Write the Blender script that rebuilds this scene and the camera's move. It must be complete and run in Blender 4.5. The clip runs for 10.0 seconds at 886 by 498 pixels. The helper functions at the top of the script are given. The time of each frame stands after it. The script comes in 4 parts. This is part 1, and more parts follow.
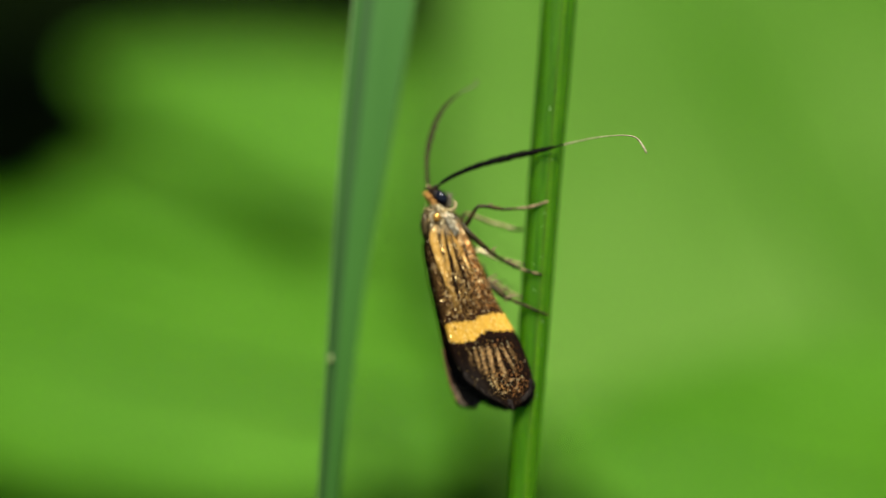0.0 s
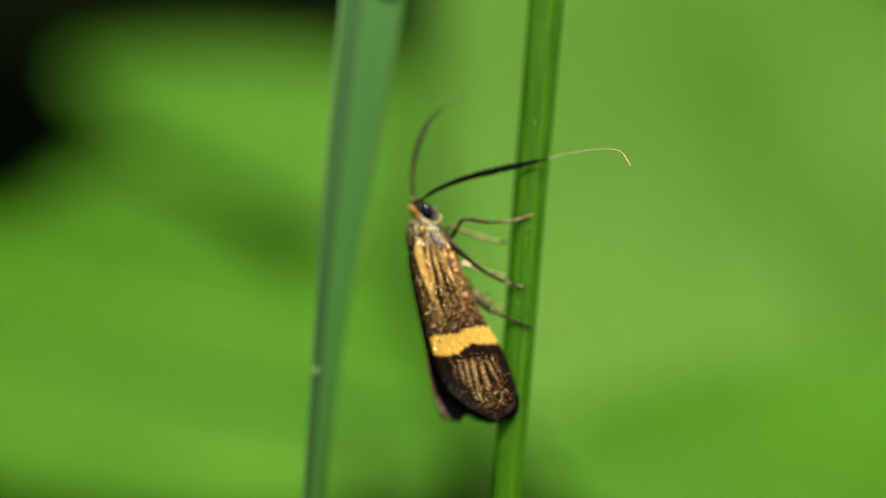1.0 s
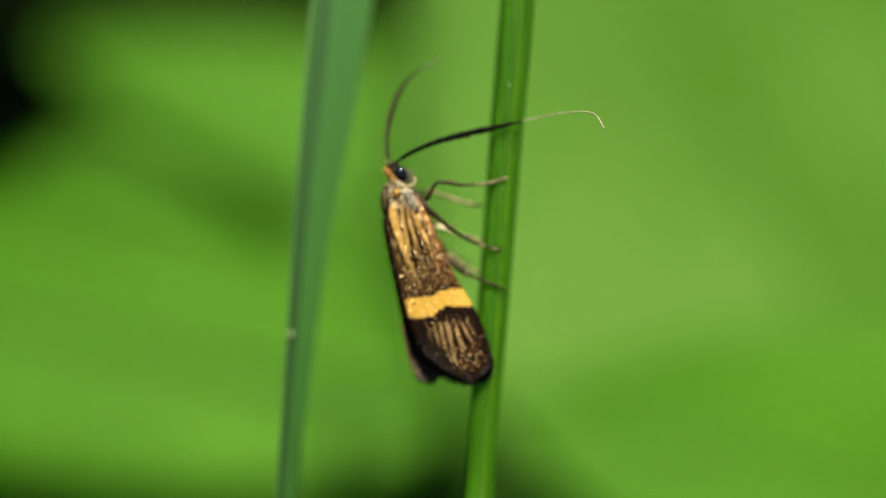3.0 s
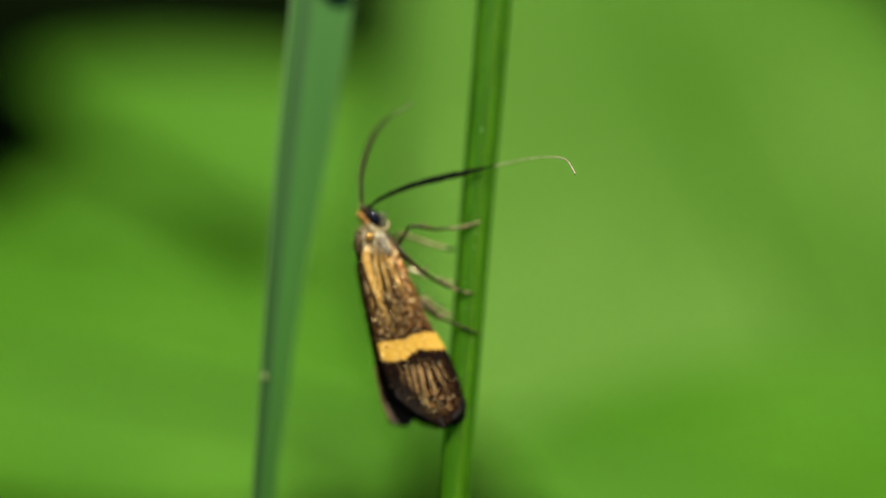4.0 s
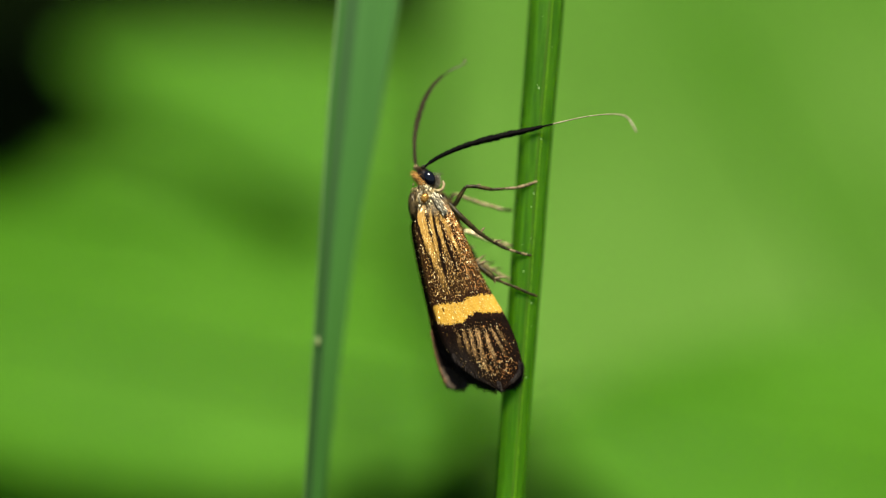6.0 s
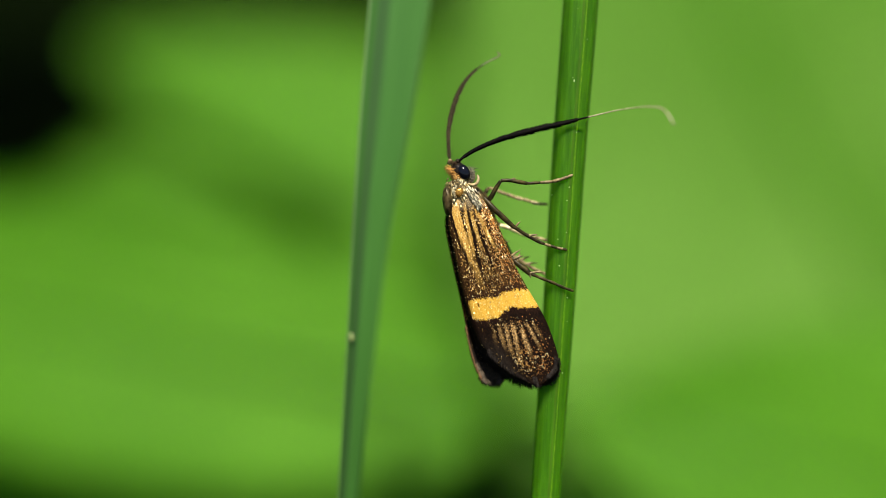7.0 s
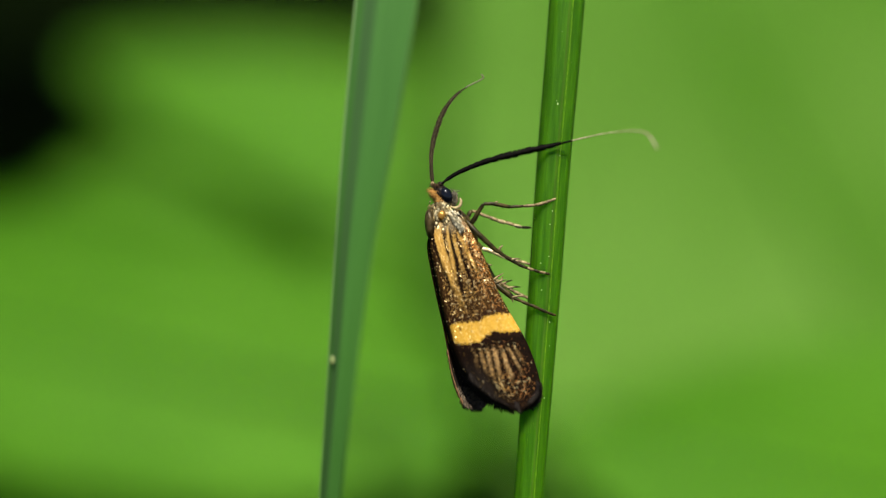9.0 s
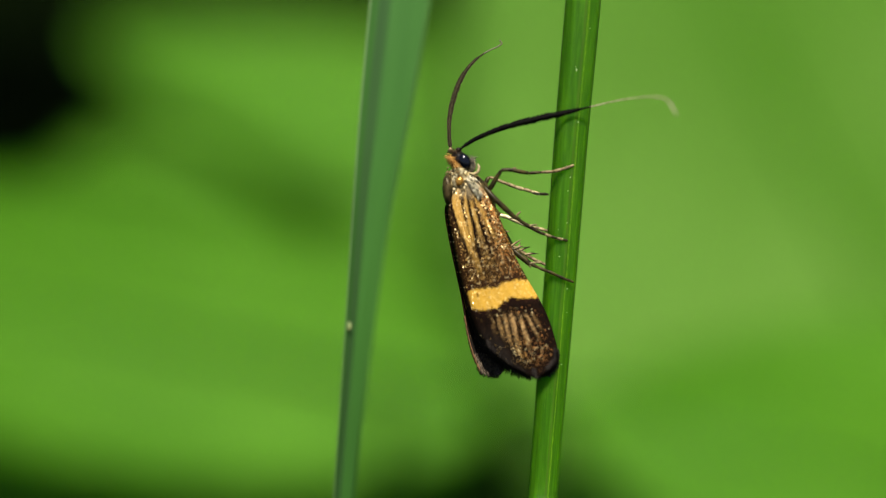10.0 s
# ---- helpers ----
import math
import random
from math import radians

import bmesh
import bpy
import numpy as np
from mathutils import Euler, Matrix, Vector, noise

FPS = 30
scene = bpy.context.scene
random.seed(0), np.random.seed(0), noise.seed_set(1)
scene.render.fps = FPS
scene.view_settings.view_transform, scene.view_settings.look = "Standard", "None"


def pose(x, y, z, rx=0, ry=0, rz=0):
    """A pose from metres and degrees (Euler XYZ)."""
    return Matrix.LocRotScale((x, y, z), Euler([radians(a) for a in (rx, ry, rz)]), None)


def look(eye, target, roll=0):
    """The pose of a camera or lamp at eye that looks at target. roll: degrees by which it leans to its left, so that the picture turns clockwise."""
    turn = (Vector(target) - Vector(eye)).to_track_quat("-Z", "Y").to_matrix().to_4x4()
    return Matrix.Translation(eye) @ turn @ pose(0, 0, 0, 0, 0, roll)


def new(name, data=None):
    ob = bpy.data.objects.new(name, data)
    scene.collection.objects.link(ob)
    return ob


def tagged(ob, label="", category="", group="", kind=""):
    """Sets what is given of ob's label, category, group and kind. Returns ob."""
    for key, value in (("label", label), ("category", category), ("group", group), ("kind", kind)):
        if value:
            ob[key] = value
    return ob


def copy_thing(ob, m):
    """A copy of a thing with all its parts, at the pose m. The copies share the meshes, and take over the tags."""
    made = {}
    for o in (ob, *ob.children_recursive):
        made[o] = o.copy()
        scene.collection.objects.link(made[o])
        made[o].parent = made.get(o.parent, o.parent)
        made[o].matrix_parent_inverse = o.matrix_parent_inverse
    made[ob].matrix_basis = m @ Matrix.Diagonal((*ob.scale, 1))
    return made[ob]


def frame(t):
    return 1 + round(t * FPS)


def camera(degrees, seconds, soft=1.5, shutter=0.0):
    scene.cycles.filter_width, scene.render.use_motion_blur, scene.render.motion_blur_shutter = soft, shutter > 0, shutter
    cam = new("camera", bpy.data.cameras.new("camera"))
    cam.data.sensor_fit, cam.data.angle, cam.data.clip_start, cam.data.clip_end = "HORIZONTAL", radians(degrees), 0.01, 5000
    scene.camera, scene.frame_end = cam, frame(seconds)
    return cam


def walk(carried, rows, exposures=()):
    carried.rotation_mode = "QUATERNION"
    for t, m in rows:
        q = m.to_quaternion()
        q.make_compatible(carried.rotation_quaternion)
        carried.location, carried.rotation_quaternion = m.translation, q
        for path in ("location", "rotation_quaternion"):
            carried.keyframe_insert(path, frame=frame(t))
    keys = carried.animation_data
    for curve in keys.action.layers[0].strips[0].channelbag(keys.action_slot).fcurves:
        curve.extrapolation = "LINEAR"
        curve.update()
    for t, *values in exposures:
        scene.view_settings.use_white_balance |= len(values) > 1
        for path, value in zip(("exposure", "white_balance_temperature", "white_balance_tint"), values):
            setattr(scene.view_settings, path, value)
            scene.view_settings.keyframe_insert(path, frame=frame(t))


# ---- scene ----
MM = 0.001
# The plan grid: steps of 0.0264 mm on the moth's plane, from the upper left of the view,
# carried forwards or backwards along the line of sight by w millimetres.
PITCH, DIST, FOCAL = 20.0, 53.9, 2042.4
ORIGIN = Vector((0, 0, 0.30))
RIGHT = Vector((1, 0, 0))
AHEAD = Vector((0, math.cos(radians(PITCH)), -math.sin(radians(PITCH))))
ABOVE = Vector((0, math.sin(radians(PITCH)), math.cos(radians(PITCH))))


def lay(u, v, w):
    """A point u mm to the right, v mm up and w mm ahead of the origin."""
    return ORIGIN + (RIGHT * u + ABOVE * v + AHEAD * w) * MM


def spot(a, b, w=0.0):
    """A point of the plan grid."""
    k = (DIST + w) / FOCAL
    return lay((a - 784) * k, (441 - b) * k, w)


def shot(right, up, ahead, turn, tilt, lean):
    """A pose of the hand-held camera: millimetres and degrees off its rest."""
    return (Matrix.Translation(lay(right, up, ahead - DIST)) @ pose(0, 0, 0, 90 - PITCH, 0, 0)
            @ pose(0, 0, 0, 0, -turn, 0) @ pose(0, 0, 0, tilt, 0, 0) @ pose(0, 0, 0, 0, 0, lean))


cam = camera(42.0, 10.0, 0.7)
cam.data.dof.use_dof = True
cam.data.dof.focus_distance = 0.0538
cam.data.dof.aperture_fstop = 5.0
walk(cam, [
    (0.0, shot(-0.84, 0.48, -0.93, -0.52, 0.29, 0.17)),
    (0.2, shot(-0.29, 0.74, -0.96, -0.20, 0.51, 0.10)),
    (0.3, shot(0.00, 0.91, -0.98, -0.02, 0.61, 0.06)),
    (0.5, shot(-0.32, 0.99, -1.02, -0.21, 0.61, -0.01)),
    (0.7, shot(-0.61, 0.73, -1.04, -0.42, 0.51, 0.14)),
    (0.8, shot(-0.68, 0.68, -1.05, -0.46, 0.47, 0.22)),
    (1.0, shot(-0.40, 0.86, -1.06, -0.23, 0.54, 0.37)),
    (1.2, shot(0.03, 0.97, -1.13, -0.01, 0.66, 0.28)),
    (1.3, shot(0.48, 1.09, -1.17, 0.28, 0.73, 0.24)),
    (1.5, shot(0.18, 0.88, -1.24, 0.13, 0.55, 0.15)),
    (1.7, shot(0.28, 0.65, -1.19, 0.15, 0.45, 0.18)),
    (1.8, shot(0.17, 0.46, -1.16, 0.07, 0.33, 0.20)),
    (2.0, shot(0.40, 0.32, -1.11, 0.28, 0.18, 0.24)),
    (2.2, shot(0.58, 0.10, -1.03, 0.34, 0.10, 0.26)),
    (2.3, shot(0.50, 0.07, -0.98, 0.29, 0.07, 0.27)),
    (2.5, shot(0.31, -0.18, -0.89, 0.21, -0.14, 0.29)),
    (2.7, shot(0.33, -0.27, -1.17, 0.23, -0.20, 0.29)),
    (3.8, shot(0.71, 0.66, -1.29, 0.51, 0.44, 0.44)),
    (4.0, shot(1.14, 1.04, -1.51, 0.78, 0.69, 0.42)),
    (4.2, shot(0.91, 1.11, -1.50, 0.54, 0.74, 0.44)),
    (4.3, shot(0.91, 1.32, -1.49, 0.54, 0.87, 0.45)),
    (4.5, shot(1.74, 1.55, -1.48, 1.18, 1.01, 0.47)),
    (4.7, shot(1.98, 1.84, -1.44, 1.23, 1.19, 0.40)),
    (4.8, shot(1.61, 1.81, -1.42, 0.99, 1.18, 0.36)),
    (5.0, shot(0.74, 1.09, -1.39, 0.55, 0.72, 0.29)),
    (5.2, shot(-0.22, 0.63, -1.28, -0.07, 0.45, 0.31)),
    (6.3, shot(-0.46, -0.13, -0.05, -0.30, -0.09, -0.00)),
    (6.5, shot(0.00, 0.00, 0.00, -0.00, 0.00, 0.00)),
    (6.7, shot(-0.23, 0.20, 0.05, -0.15, 0.13, -0.07)),
    (6.8, shot(-0.70, -0.03, 0.08, -0.45, -0.02, -0.10)),
    (7.0, shot(-1.49, -0.24, 0.13, -0.97, -0.16, -0.16)),
    (7.2, shot(-1.01, -0.12, 0.24, -0.65, -0.09, -0.18)),
    (7.3, shot(-0.81, -0.18, 0.29, -0.52, -0.13, -0.19)),
    (7.5, shot(-0.97, -0.28, 0.40, -0.64, -0.19, -0.21)),
    (7.7, shot(-1.04, 0.07, 0.35, -0.67, 0.03, -0.17)),
    (7.8, shot(-0.83, 0.16, 0.32, -0.53, 0.10, -0.15)),
    (8.0, shot(-0.61, 0.43, 0.27, -0.41, 0.28, -0.12)),
    (8.2, shot(-1.05, 0.41, 0.29, -0.68, 0.26, -0.05)),
    (8.3, shot(-1.20, 0.39, 0.30, -0.78, 0.25, -0.02)),
    (8.5, shot(-1.36, 0.15, 0.33, -0.90, 0.11, 0.04)),
    (8.7, shot(-1.16, 0.38, 0.39, -0.75, 0.23, 0.11)),
    (8.8, shot(-0.86, 0.45, 0.42, -0.56, 0.28, 0.15)),
    (9.0, shot(-0.97, 0.42, 0.49, -0.64, 0.29, 0.23)),
    (9.2, shot(-0.84, 0.32, 0.44, -0.55, 0.19, 0.29)),
    (9.3, shot(-1.51, 0.04, 0.41, -0.99, 0.01, 0.33)),
    (9.5, shot(-1.26, 0.22, 0.36, -0.83, 0.16, 0.39)),
    (9.7, shot(-1.03, -0.14, 0.44, -0.68, -0.11, 0.41)),
    (9.8, shot(-0.68, 0.08, 0.48, -0.45, 0.03, 0.42)),
    (10.0, shot(-1.47, -0.57, 0.55, -0.97, -0.34, 0.45)),
], ((0.0, 1.04), (2.5, 1.07), (4.5, 0.89), (6.5, 1.11), (8.0, 1.05), (10.0, 0.96)))

# ---- light ----
TO_SUN = (RIGHT * 0.08 + ABOVE * 0.80 - AHEAD * 0.59).normalized()
world = bpy.data.worlds.new("world")
scene.world = world
world.use_nodes = True
sky = world.node_tree.nodes.new("ShaderNodeTexSky")
sky.sky_type = "NISHITA"
sky.sun_disc = False
sky.sun_elevation = math.asin(TO_SUN.z)
sky.sun_rotation = math.atan2(TO_SUN.x, TO_SUN.y)
back = world.node_tree.nodes["Background"]
world.node_tree.links.new(sky.outputs[0], back.inputs[0])
back.inputs[1].default_value = 0.05
sun = new("sun", bpy.data.lights.new("sun", "SUN"))
sun.data.energy = 5.0
sun.data.angle = radians(0.6)
sun.data.color = (1.0, 0.94, 0.82)
sun.matrix_world = look(ORIGIN + TO_SUN * 2, ORIGIN)


# ---- materials ----
class Mat:
    """A node material with short ways to add and join nodes."""

    def __init__(self, name, rough=0.5, metal=0.0, spec=0.5):
        self.m = bpy.data.materials.new(name)
        self.m.use_nodes = True
        self.t = self.m.node_tree
        self.b = self.t.nodes["Principled BSDF"]
        self.b.inputs["Roughness"].default_value = rough
        self.b.inputs["Metallic"].default_value = metal
        self.b.inputs["Specular IOR Level"].default_value = spec

    def add(self, kind, **values):
        n = self.t.nodes.new("ShaderNode" + kind)
        for k, v in values.items():
            n.inputs[k.replace("_", " ")].default_value = v
        return n

    def join(self, a, b):
        self.t.links.new(a, b)

    def put(self, slot, value):
        if hasattr(value, "is_output"):
            self.join(value, slot)
        else:
            slot.default_value = value

    def maths(self, how, a, b=0.0, c=0.0, clamp=False):
        n = self.t.nodes.new("ShaderNodeMath")
        n.operation, n.use_clamp = how, clamp
        for slot, value in zip(n.inputs, (a, b, c)):
            self.put(slot, value)
        return n.outputs[0]

    def span(self, value, a, b, c=0.0, d=1.0):
        n = self.t.nodes.new("ShaderNodeMapRange")
        n.interpolation_type = "SMOOTHSTEP"
        for slot, v in zip(n.inputs[:5], (value, a, b, c, d)):
            self.put(slot, v)
        return n.outputs[0]

    def mix(self, fac, a, b):
        n = self.t.nodes.new("ShaderNodeMix")
        n.data_type = "RGBA"
        for slot, v in ((n.inputs[0], fac), (n.inputs[6], a), (n.inputs[7], b)):
            self.put(slot, (*v, 1) if isinstance(v, tuple) and len(v) == 3 else v)
        return n.outputs[2]

    def coords(self, scale=(1, 1, 1), uv=False, turn=(0, 0, 0)):
        tc = self.t.nodes.new("ShaderNodeTexCoord")
        mp = self.t.nodes.new("ShaderNodeMapping")
        mp.inputs["Scale"].default_value = scale
        mp.inputs["Rotation"].default_value = turn
        self.join(tc.outputs["UV" if uv else "Object"], mp.inputs[0])
        return mp.outputs[0]

    def noise(self, where, scale, detail=3.0, rough=0.55):
        n = self.add("TexNoise", Scale=scale, Detail=detail, Roughness=rough)
        self.join(where, n.inputs["Vector"])
        return n.outputs[0]

    def cells(self, where, scale):
        n = self.add("TexVoronoi", Scale=scale)
        self.join(where, n.inputs["Vector"])
        return n

    def ramp(self, fac, stops, ease="LINEAR"):
        n = self.t.nodes.new("ShaderNodeValToRGB")
        n.color_ramp.interpolation = ease
        el = n.color_ramp.elements
        while len(el) < len(stops):
            el.new(0.5)
        for e, (p, c) in zip(el, stops):
            e.position = p
            e.color = (c, c, c, 1) if isinstance(c, (int, float)) else (*c, 1)
        self.put(n.inputs[0], fac)
        return n.outputs[0]

    def bump(self, height, strength, distance):
        n = self.add("Bump", Strength=strength, Distance=distance)
        self.join(height, n.inputs["Height"])
        self.join(n.outputs[0], self.b.inputs["Normal"])

    def color(self, value):
        self.put(self.b.inputs["Base Color"], (*value, 1) if isinstance(value, tuple) else value)

    def thin(self, tint, share):
        """Lets light through, as leaves do."""
        tr = self.t.nodes.new("ShaderNodeBsdfTranslucent")
        self.put(tr.inputs[0], (*tint, 1) if isinstance(tint, tuple) else tint)
        ms = self.add("MixShader", Fac=share)
        out = self.t.nodes["Material Output"]
        self.join(self.b.outputs[0], ms.inputs[1])
        self.join(tr.outputs[0], ms.inputs[2])
        self.join(ms.outputs[0], out.inputs[0])


def make_leaf(name, c1, c2, through_tint, patch=38, half_tone=0.0):
    m = Mat(name, rough=0.6, spec=0.15)
    where = m.coords()
    uv = m.coords(uv=True)
    sep = m.t.nodes.new("ShaderNodeSeparateXYZ")
    m.join(uv, sep.inputs[0])
    across = m.maths("ABSOLUTE", m.maths("SUBTRACT", sep.outputs[0], 0.5))
    slant = m.maths("SUBTRACT", m.maths("MULTIPLY", sep.outputs[1], 9.0), m.maths("MULTIPLY", across, 5.0))
    vein = m.maths("ABSOLUTE", m.maths("SUBTRACT", m.maths("FRACT", slant), 0.5))
    vein = m.span(vein, 0.0, 0.09, 1.0, 0.0)
    mottle = m.span(m.noise(where, patch, 3), 0.36, 0.64)
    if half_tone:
        # half_tone shifts one half towards c2 and the other towards c1
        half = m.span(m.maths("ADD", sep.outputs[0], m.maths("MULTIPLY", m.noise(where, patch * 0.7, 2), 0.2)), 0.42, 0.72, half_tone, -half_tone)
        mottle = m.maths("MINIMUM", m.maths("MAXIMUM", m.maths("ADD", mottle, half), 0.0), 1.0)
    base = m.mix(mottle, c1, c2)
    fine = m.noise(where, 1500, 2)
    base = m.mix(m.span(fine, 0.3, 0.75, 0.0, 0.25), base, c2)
    base = m.mix(m.maths("MULTIPLY", vein, 0.35), base, (0.20, 0.34, 0.07))
    m.color(base)
    m.bump(m.maths("ADD", m.maths("MULTIPLY", vein, -0.6), fine), 0.3, 0.0004)
    m.thin(through_tint, 0.28)
    return m.m


LEAF = make_leaf("leaf green", (0.080, 0.250, 0.006), (0.108, 0.305, 0.011), (0.16, 0.42, 0.012))
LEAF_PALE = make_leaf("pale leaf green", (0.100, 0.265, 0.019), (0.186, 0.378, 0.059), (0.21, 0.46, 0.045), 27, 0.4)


def make_stem():
    m = Mat("grass stem green", rough=0.5, spec=0.1)
    uv = m.coords(uv=True)
    sep = m.t.nodes.new("ShaderNodeSeparateXYZ")
    m.join(uv, sep.inputs[0])
    streak = m.noise(m.coords((26, 2.0, 1), uv=True), 1.0, 3)
    fine = m.noise(m.coords((170, 24, 1), uv=True), 1.0, 3)
    wander = m.maths("ADD", sep.outputs[0], m.maths("MULTIPLY", m.maths("SUBTRACT", m.noise(m.coords((1, 2.5, 1), uv=True), 1.0, 2), 0.5), 0.02))
    c = m.mix(m.span(streak, 0.3, 0.75), (0.020, 0.084, 0.001), (0.040, 0.130, 0.002))
    rib = m.maths("MULTIPLY", m.span(wander, 0.792, 0.80), m.span(wander, 0.808, 0.818, 1.0, 0.0))
    groove = m.maths("MULTIPLY", m.span(wander, 0.755, 0.77), m.span(wander, 0.78, 0.79, 1.0, 0.0))
    c = m.mix(m.maths("MULTIPLY", rib, m.span(fine, 0.35, 0.7, 0.1, 0.75)), c, (0.13, 0.24, 0.012))
    c = m.mix(m.maths("MULTIPLY", groove, 0.35), c, (0.05, 0.075, 0.01))
    c = m.mix(m.span(fine, 0.62, 0.80, 0.0, 0.35), c, (0.14, 0.25, 0.02))
    m.color(c)
    m.bump(m.maths("ADD", streak, m.maths("MULTIPLY", fine, 0.4)), 0.3, 0.00005)
    m.b.inputs["Subsurface Weight"].default_value = 1.0
    m.b.inputs["Subsurface Radius"].default_value = (0.8, 1.0, 0.12)
    m.b.inputs["Subsurface Scale"].default_value = 0.0036
    return m.m


def make_blade():
    m = Mat("grass blade green", rough=0.5, spec=0.3)
    sep = m.t.nodes.new("ShaderNodeSeparateXYZ")
    m.join(m.coords(uv=True), sep.inputs[0])
    rib = m.noise(m.coords((46, 0.7, 1), uv=True), 1.0, 2)
    fine = m.noise(m.coords((160, 30, 1), uv=True), 1.0, 2)
    c = m.mix(m.span(rib, 0.3, 0.7), (0.034, 0.120, 0.016), (0.056, 0.180, 0.027))
    c = m.mix(m.span(fine, 0.5, 0.8, 0.0, 0.3), c, (0.08, 0.17, 0.045))
    edge = m.span(m.maths("ABSOLUTE", m.maths("SUBTRACT", sep.outputs[0], 0.5)), 0.44, 0.5)
    strip = m.maths("MULTIPLY", m.span(sep.outputs[0], 0.08, 0.2), m.span(sep.outputs[0], 0.3, 0.42, 1.0, 0.0))
    c = m.mix(m.maths("MULTIPLY", strip, 0.5), c, (0.060, 0.110, 0.050))
    rim = m.span(sep.outputs[0], 0.02, 0.07, 1.0, 0.0)
    c = m.mix(m.maths("MULTIPLY", rim, 0.35), c, (0.16, 0.25, 0.11))
    c = m.mix(m.maths("MULTIPLY", edge, 0.35), c, (0.17, 0.25, 0.10))
    m.color(c)
    m.bump(m.maths("ADD", rib, m.maths("MULTIPLY", fine, 0.3)), 0.4, 0.00008)
    m.thin((0.06, 0.24, 0.04), 0.2)
    return m.m


def make_wing():
    """Brown-black scales with gold streaks along the veins, gold dust and a yellow cross band."""
    m = Mat("moth wing scales", rough=0.36, spec=0.5)
    sep = m.t.nodes.new("ShaderNodeSeparateXYZ")
    m.join(m.coords(uv=True), sep.inputs[0])
    t, s = sep.outputs[0], sep.outputs[1]
    cell = m.cells(m.coords((116, 185, 1), uv=True), 1.0)
    rnd = m.t.nodes.new("ShaderNodeSeparateColor")
    m.join(cell.outputs["Color"], rnd.inputs[0])
    r1, r2, r3 = rnd.outputs[0], rnd.outputs[1], rnd.outputs[2]
    warp = m.maths("MULTIPLY", m.maths("SUBTRACT", m.noise(m.coords((7, 9, 1), uv=True), 1.0, 4, 0.7), 0.5), 0.07)
    tw = m.maths("ADD", m.maths("ADD", t, warp), m.maths("MULTIPLY", m.maths("SUBTRACT", r3, 0.5), 0.022))
    sw = m.maths("ADD", s, m.maths("MULTIPLY", m.maths("SUBTRACT", r2, 0.5), 0.05))
    ragged = m.maths("ADD", m.maths("MULTIPLY", m.maths("SUBTRACT", m.noise(m.coords((60, 9, 1), uv=True), 1.0, 2), 0.5), 0.03), m.maths("MULTIPLY", m.maths("SUBTRACT", r2, 0.5), 0.014))

    def line(at, slope, s_at, half, soft, s0, s1, fade=0.05):
        """A streak along the wing: its middle at s_at, drift per length, half width and ends."""
        middle = m.maths("ADD", at, m.maths("MULTIPLY", m.maths("SUBTRACT", s, s_at), slope))
        mask = m.span(m.maths("ABSOLUTE", m.maths("SUBTRACT", tw, middle)), half, half + soft, 1.0, 0.0)
        return m.maths("MULTIPLY", mask, m.maths("MULTIPLY", m.span(sw, s0, s0 + 0.03), m.span(sw, s1 - fade, s1 + fade, 1.0, 0.0)))

    def most(rows):
        out = None
        for strength, row in rows:
            value = m.maths("MULTIPLY", line(*row), strength)
            out = value if out is None else m.maths("MAXIMUM", out, value)
        return out

    # pale streaks and dark veins of the upper half
    pale = most([(1.0, (0.225, 0.35, 0.12, 0.075, 0.015, -0.1, 0.24)), (0.9, (0.275, 0.15, 0.24, 0.035, 0.015, 0.2, 0.33)), (0.8, (0.41, -0.25, 0.12, 0.025, 0.012, 0.02, 0.29)),
                 (0.75, (0.535, 0.0, 0.1, 0.024, 0.015, 0.06, 0.24)), (0.8, (0.66, 0.55, 0.05, 0.026, 0.02, 0.0, 0.25)), (0.35, (0.33, 0.0, 0.4, 0.03, 0.03, 0.34, 0.44))])
    dark = most([(1.0, (0.11, 0.6, 0.11, 0.028, 0.012, 0.06, 0.38)), (0.95, (0.335, 0.08, 0.12, 0.010, 0.008, 0.08, 0.33)), (1.0, (0.475, -0.27, 0.10, 0.034, 0.012, 0.03, 0.40)),
                 (0.95, (0.59, 0.12, 0.15, 0.024, 0.012, 0.12, 0.38)), (0.7, (0.71, 0.1, 0.2, 0.018, 0.012, 0.16, 0.36)), (0.8, (0.80, 0.1, 0.2, 0.012, 0.012, 0.1, 0.3)), (1.0, (0.0, 0.0, 0.0, 0.022, 0.012, -0.2, 0.62))])
    # short streaks that fan out below the band
    fan = most([(0.35, (0.29, -0.5, 0.69, 0.014, 0.014, 0.69, 0.76)), (0.65, (0.375, -0.33, 0.68, 0.017, 0.012, 0.67, 0.79)), (0.85, (0.465, -0.42, 0.67, 0.019, 0.012, 0.665, 0.81)), (0.95, (0.55, -0.38, 0.67, 0.022, 0.012, 0.66, 0.83)),
                (0.95, (0.64, -0.05, 0.67, 0.022, 0.012, 0.67, 0.82)), (0.8, (0.735, 0.5, 0.67, 0.018, 0.012, 0.66, 0.78)), (0.5, (0.82, 0.55, 0.67, 0.014, 0.012, 0.665, 0.73))])
    low_edge = m.maths("ADD", m.ramp(t, [(0.0, 0.640), (0.21, 0.647), (0.375, 0.634), (0.535, 0.598), (0.64, 0.576), (0.755, 0.582), (1.0, 0.578)], "EASE"), ragged)
    top = m.maths("ADD", m.ramp(t, [(0.0, 0.550), (0.25, 0.532), (0.49, 0.527), (0.60, 0.505), (0.82, 0.486), (1.0, 0.483)], "EASE"), ragged)
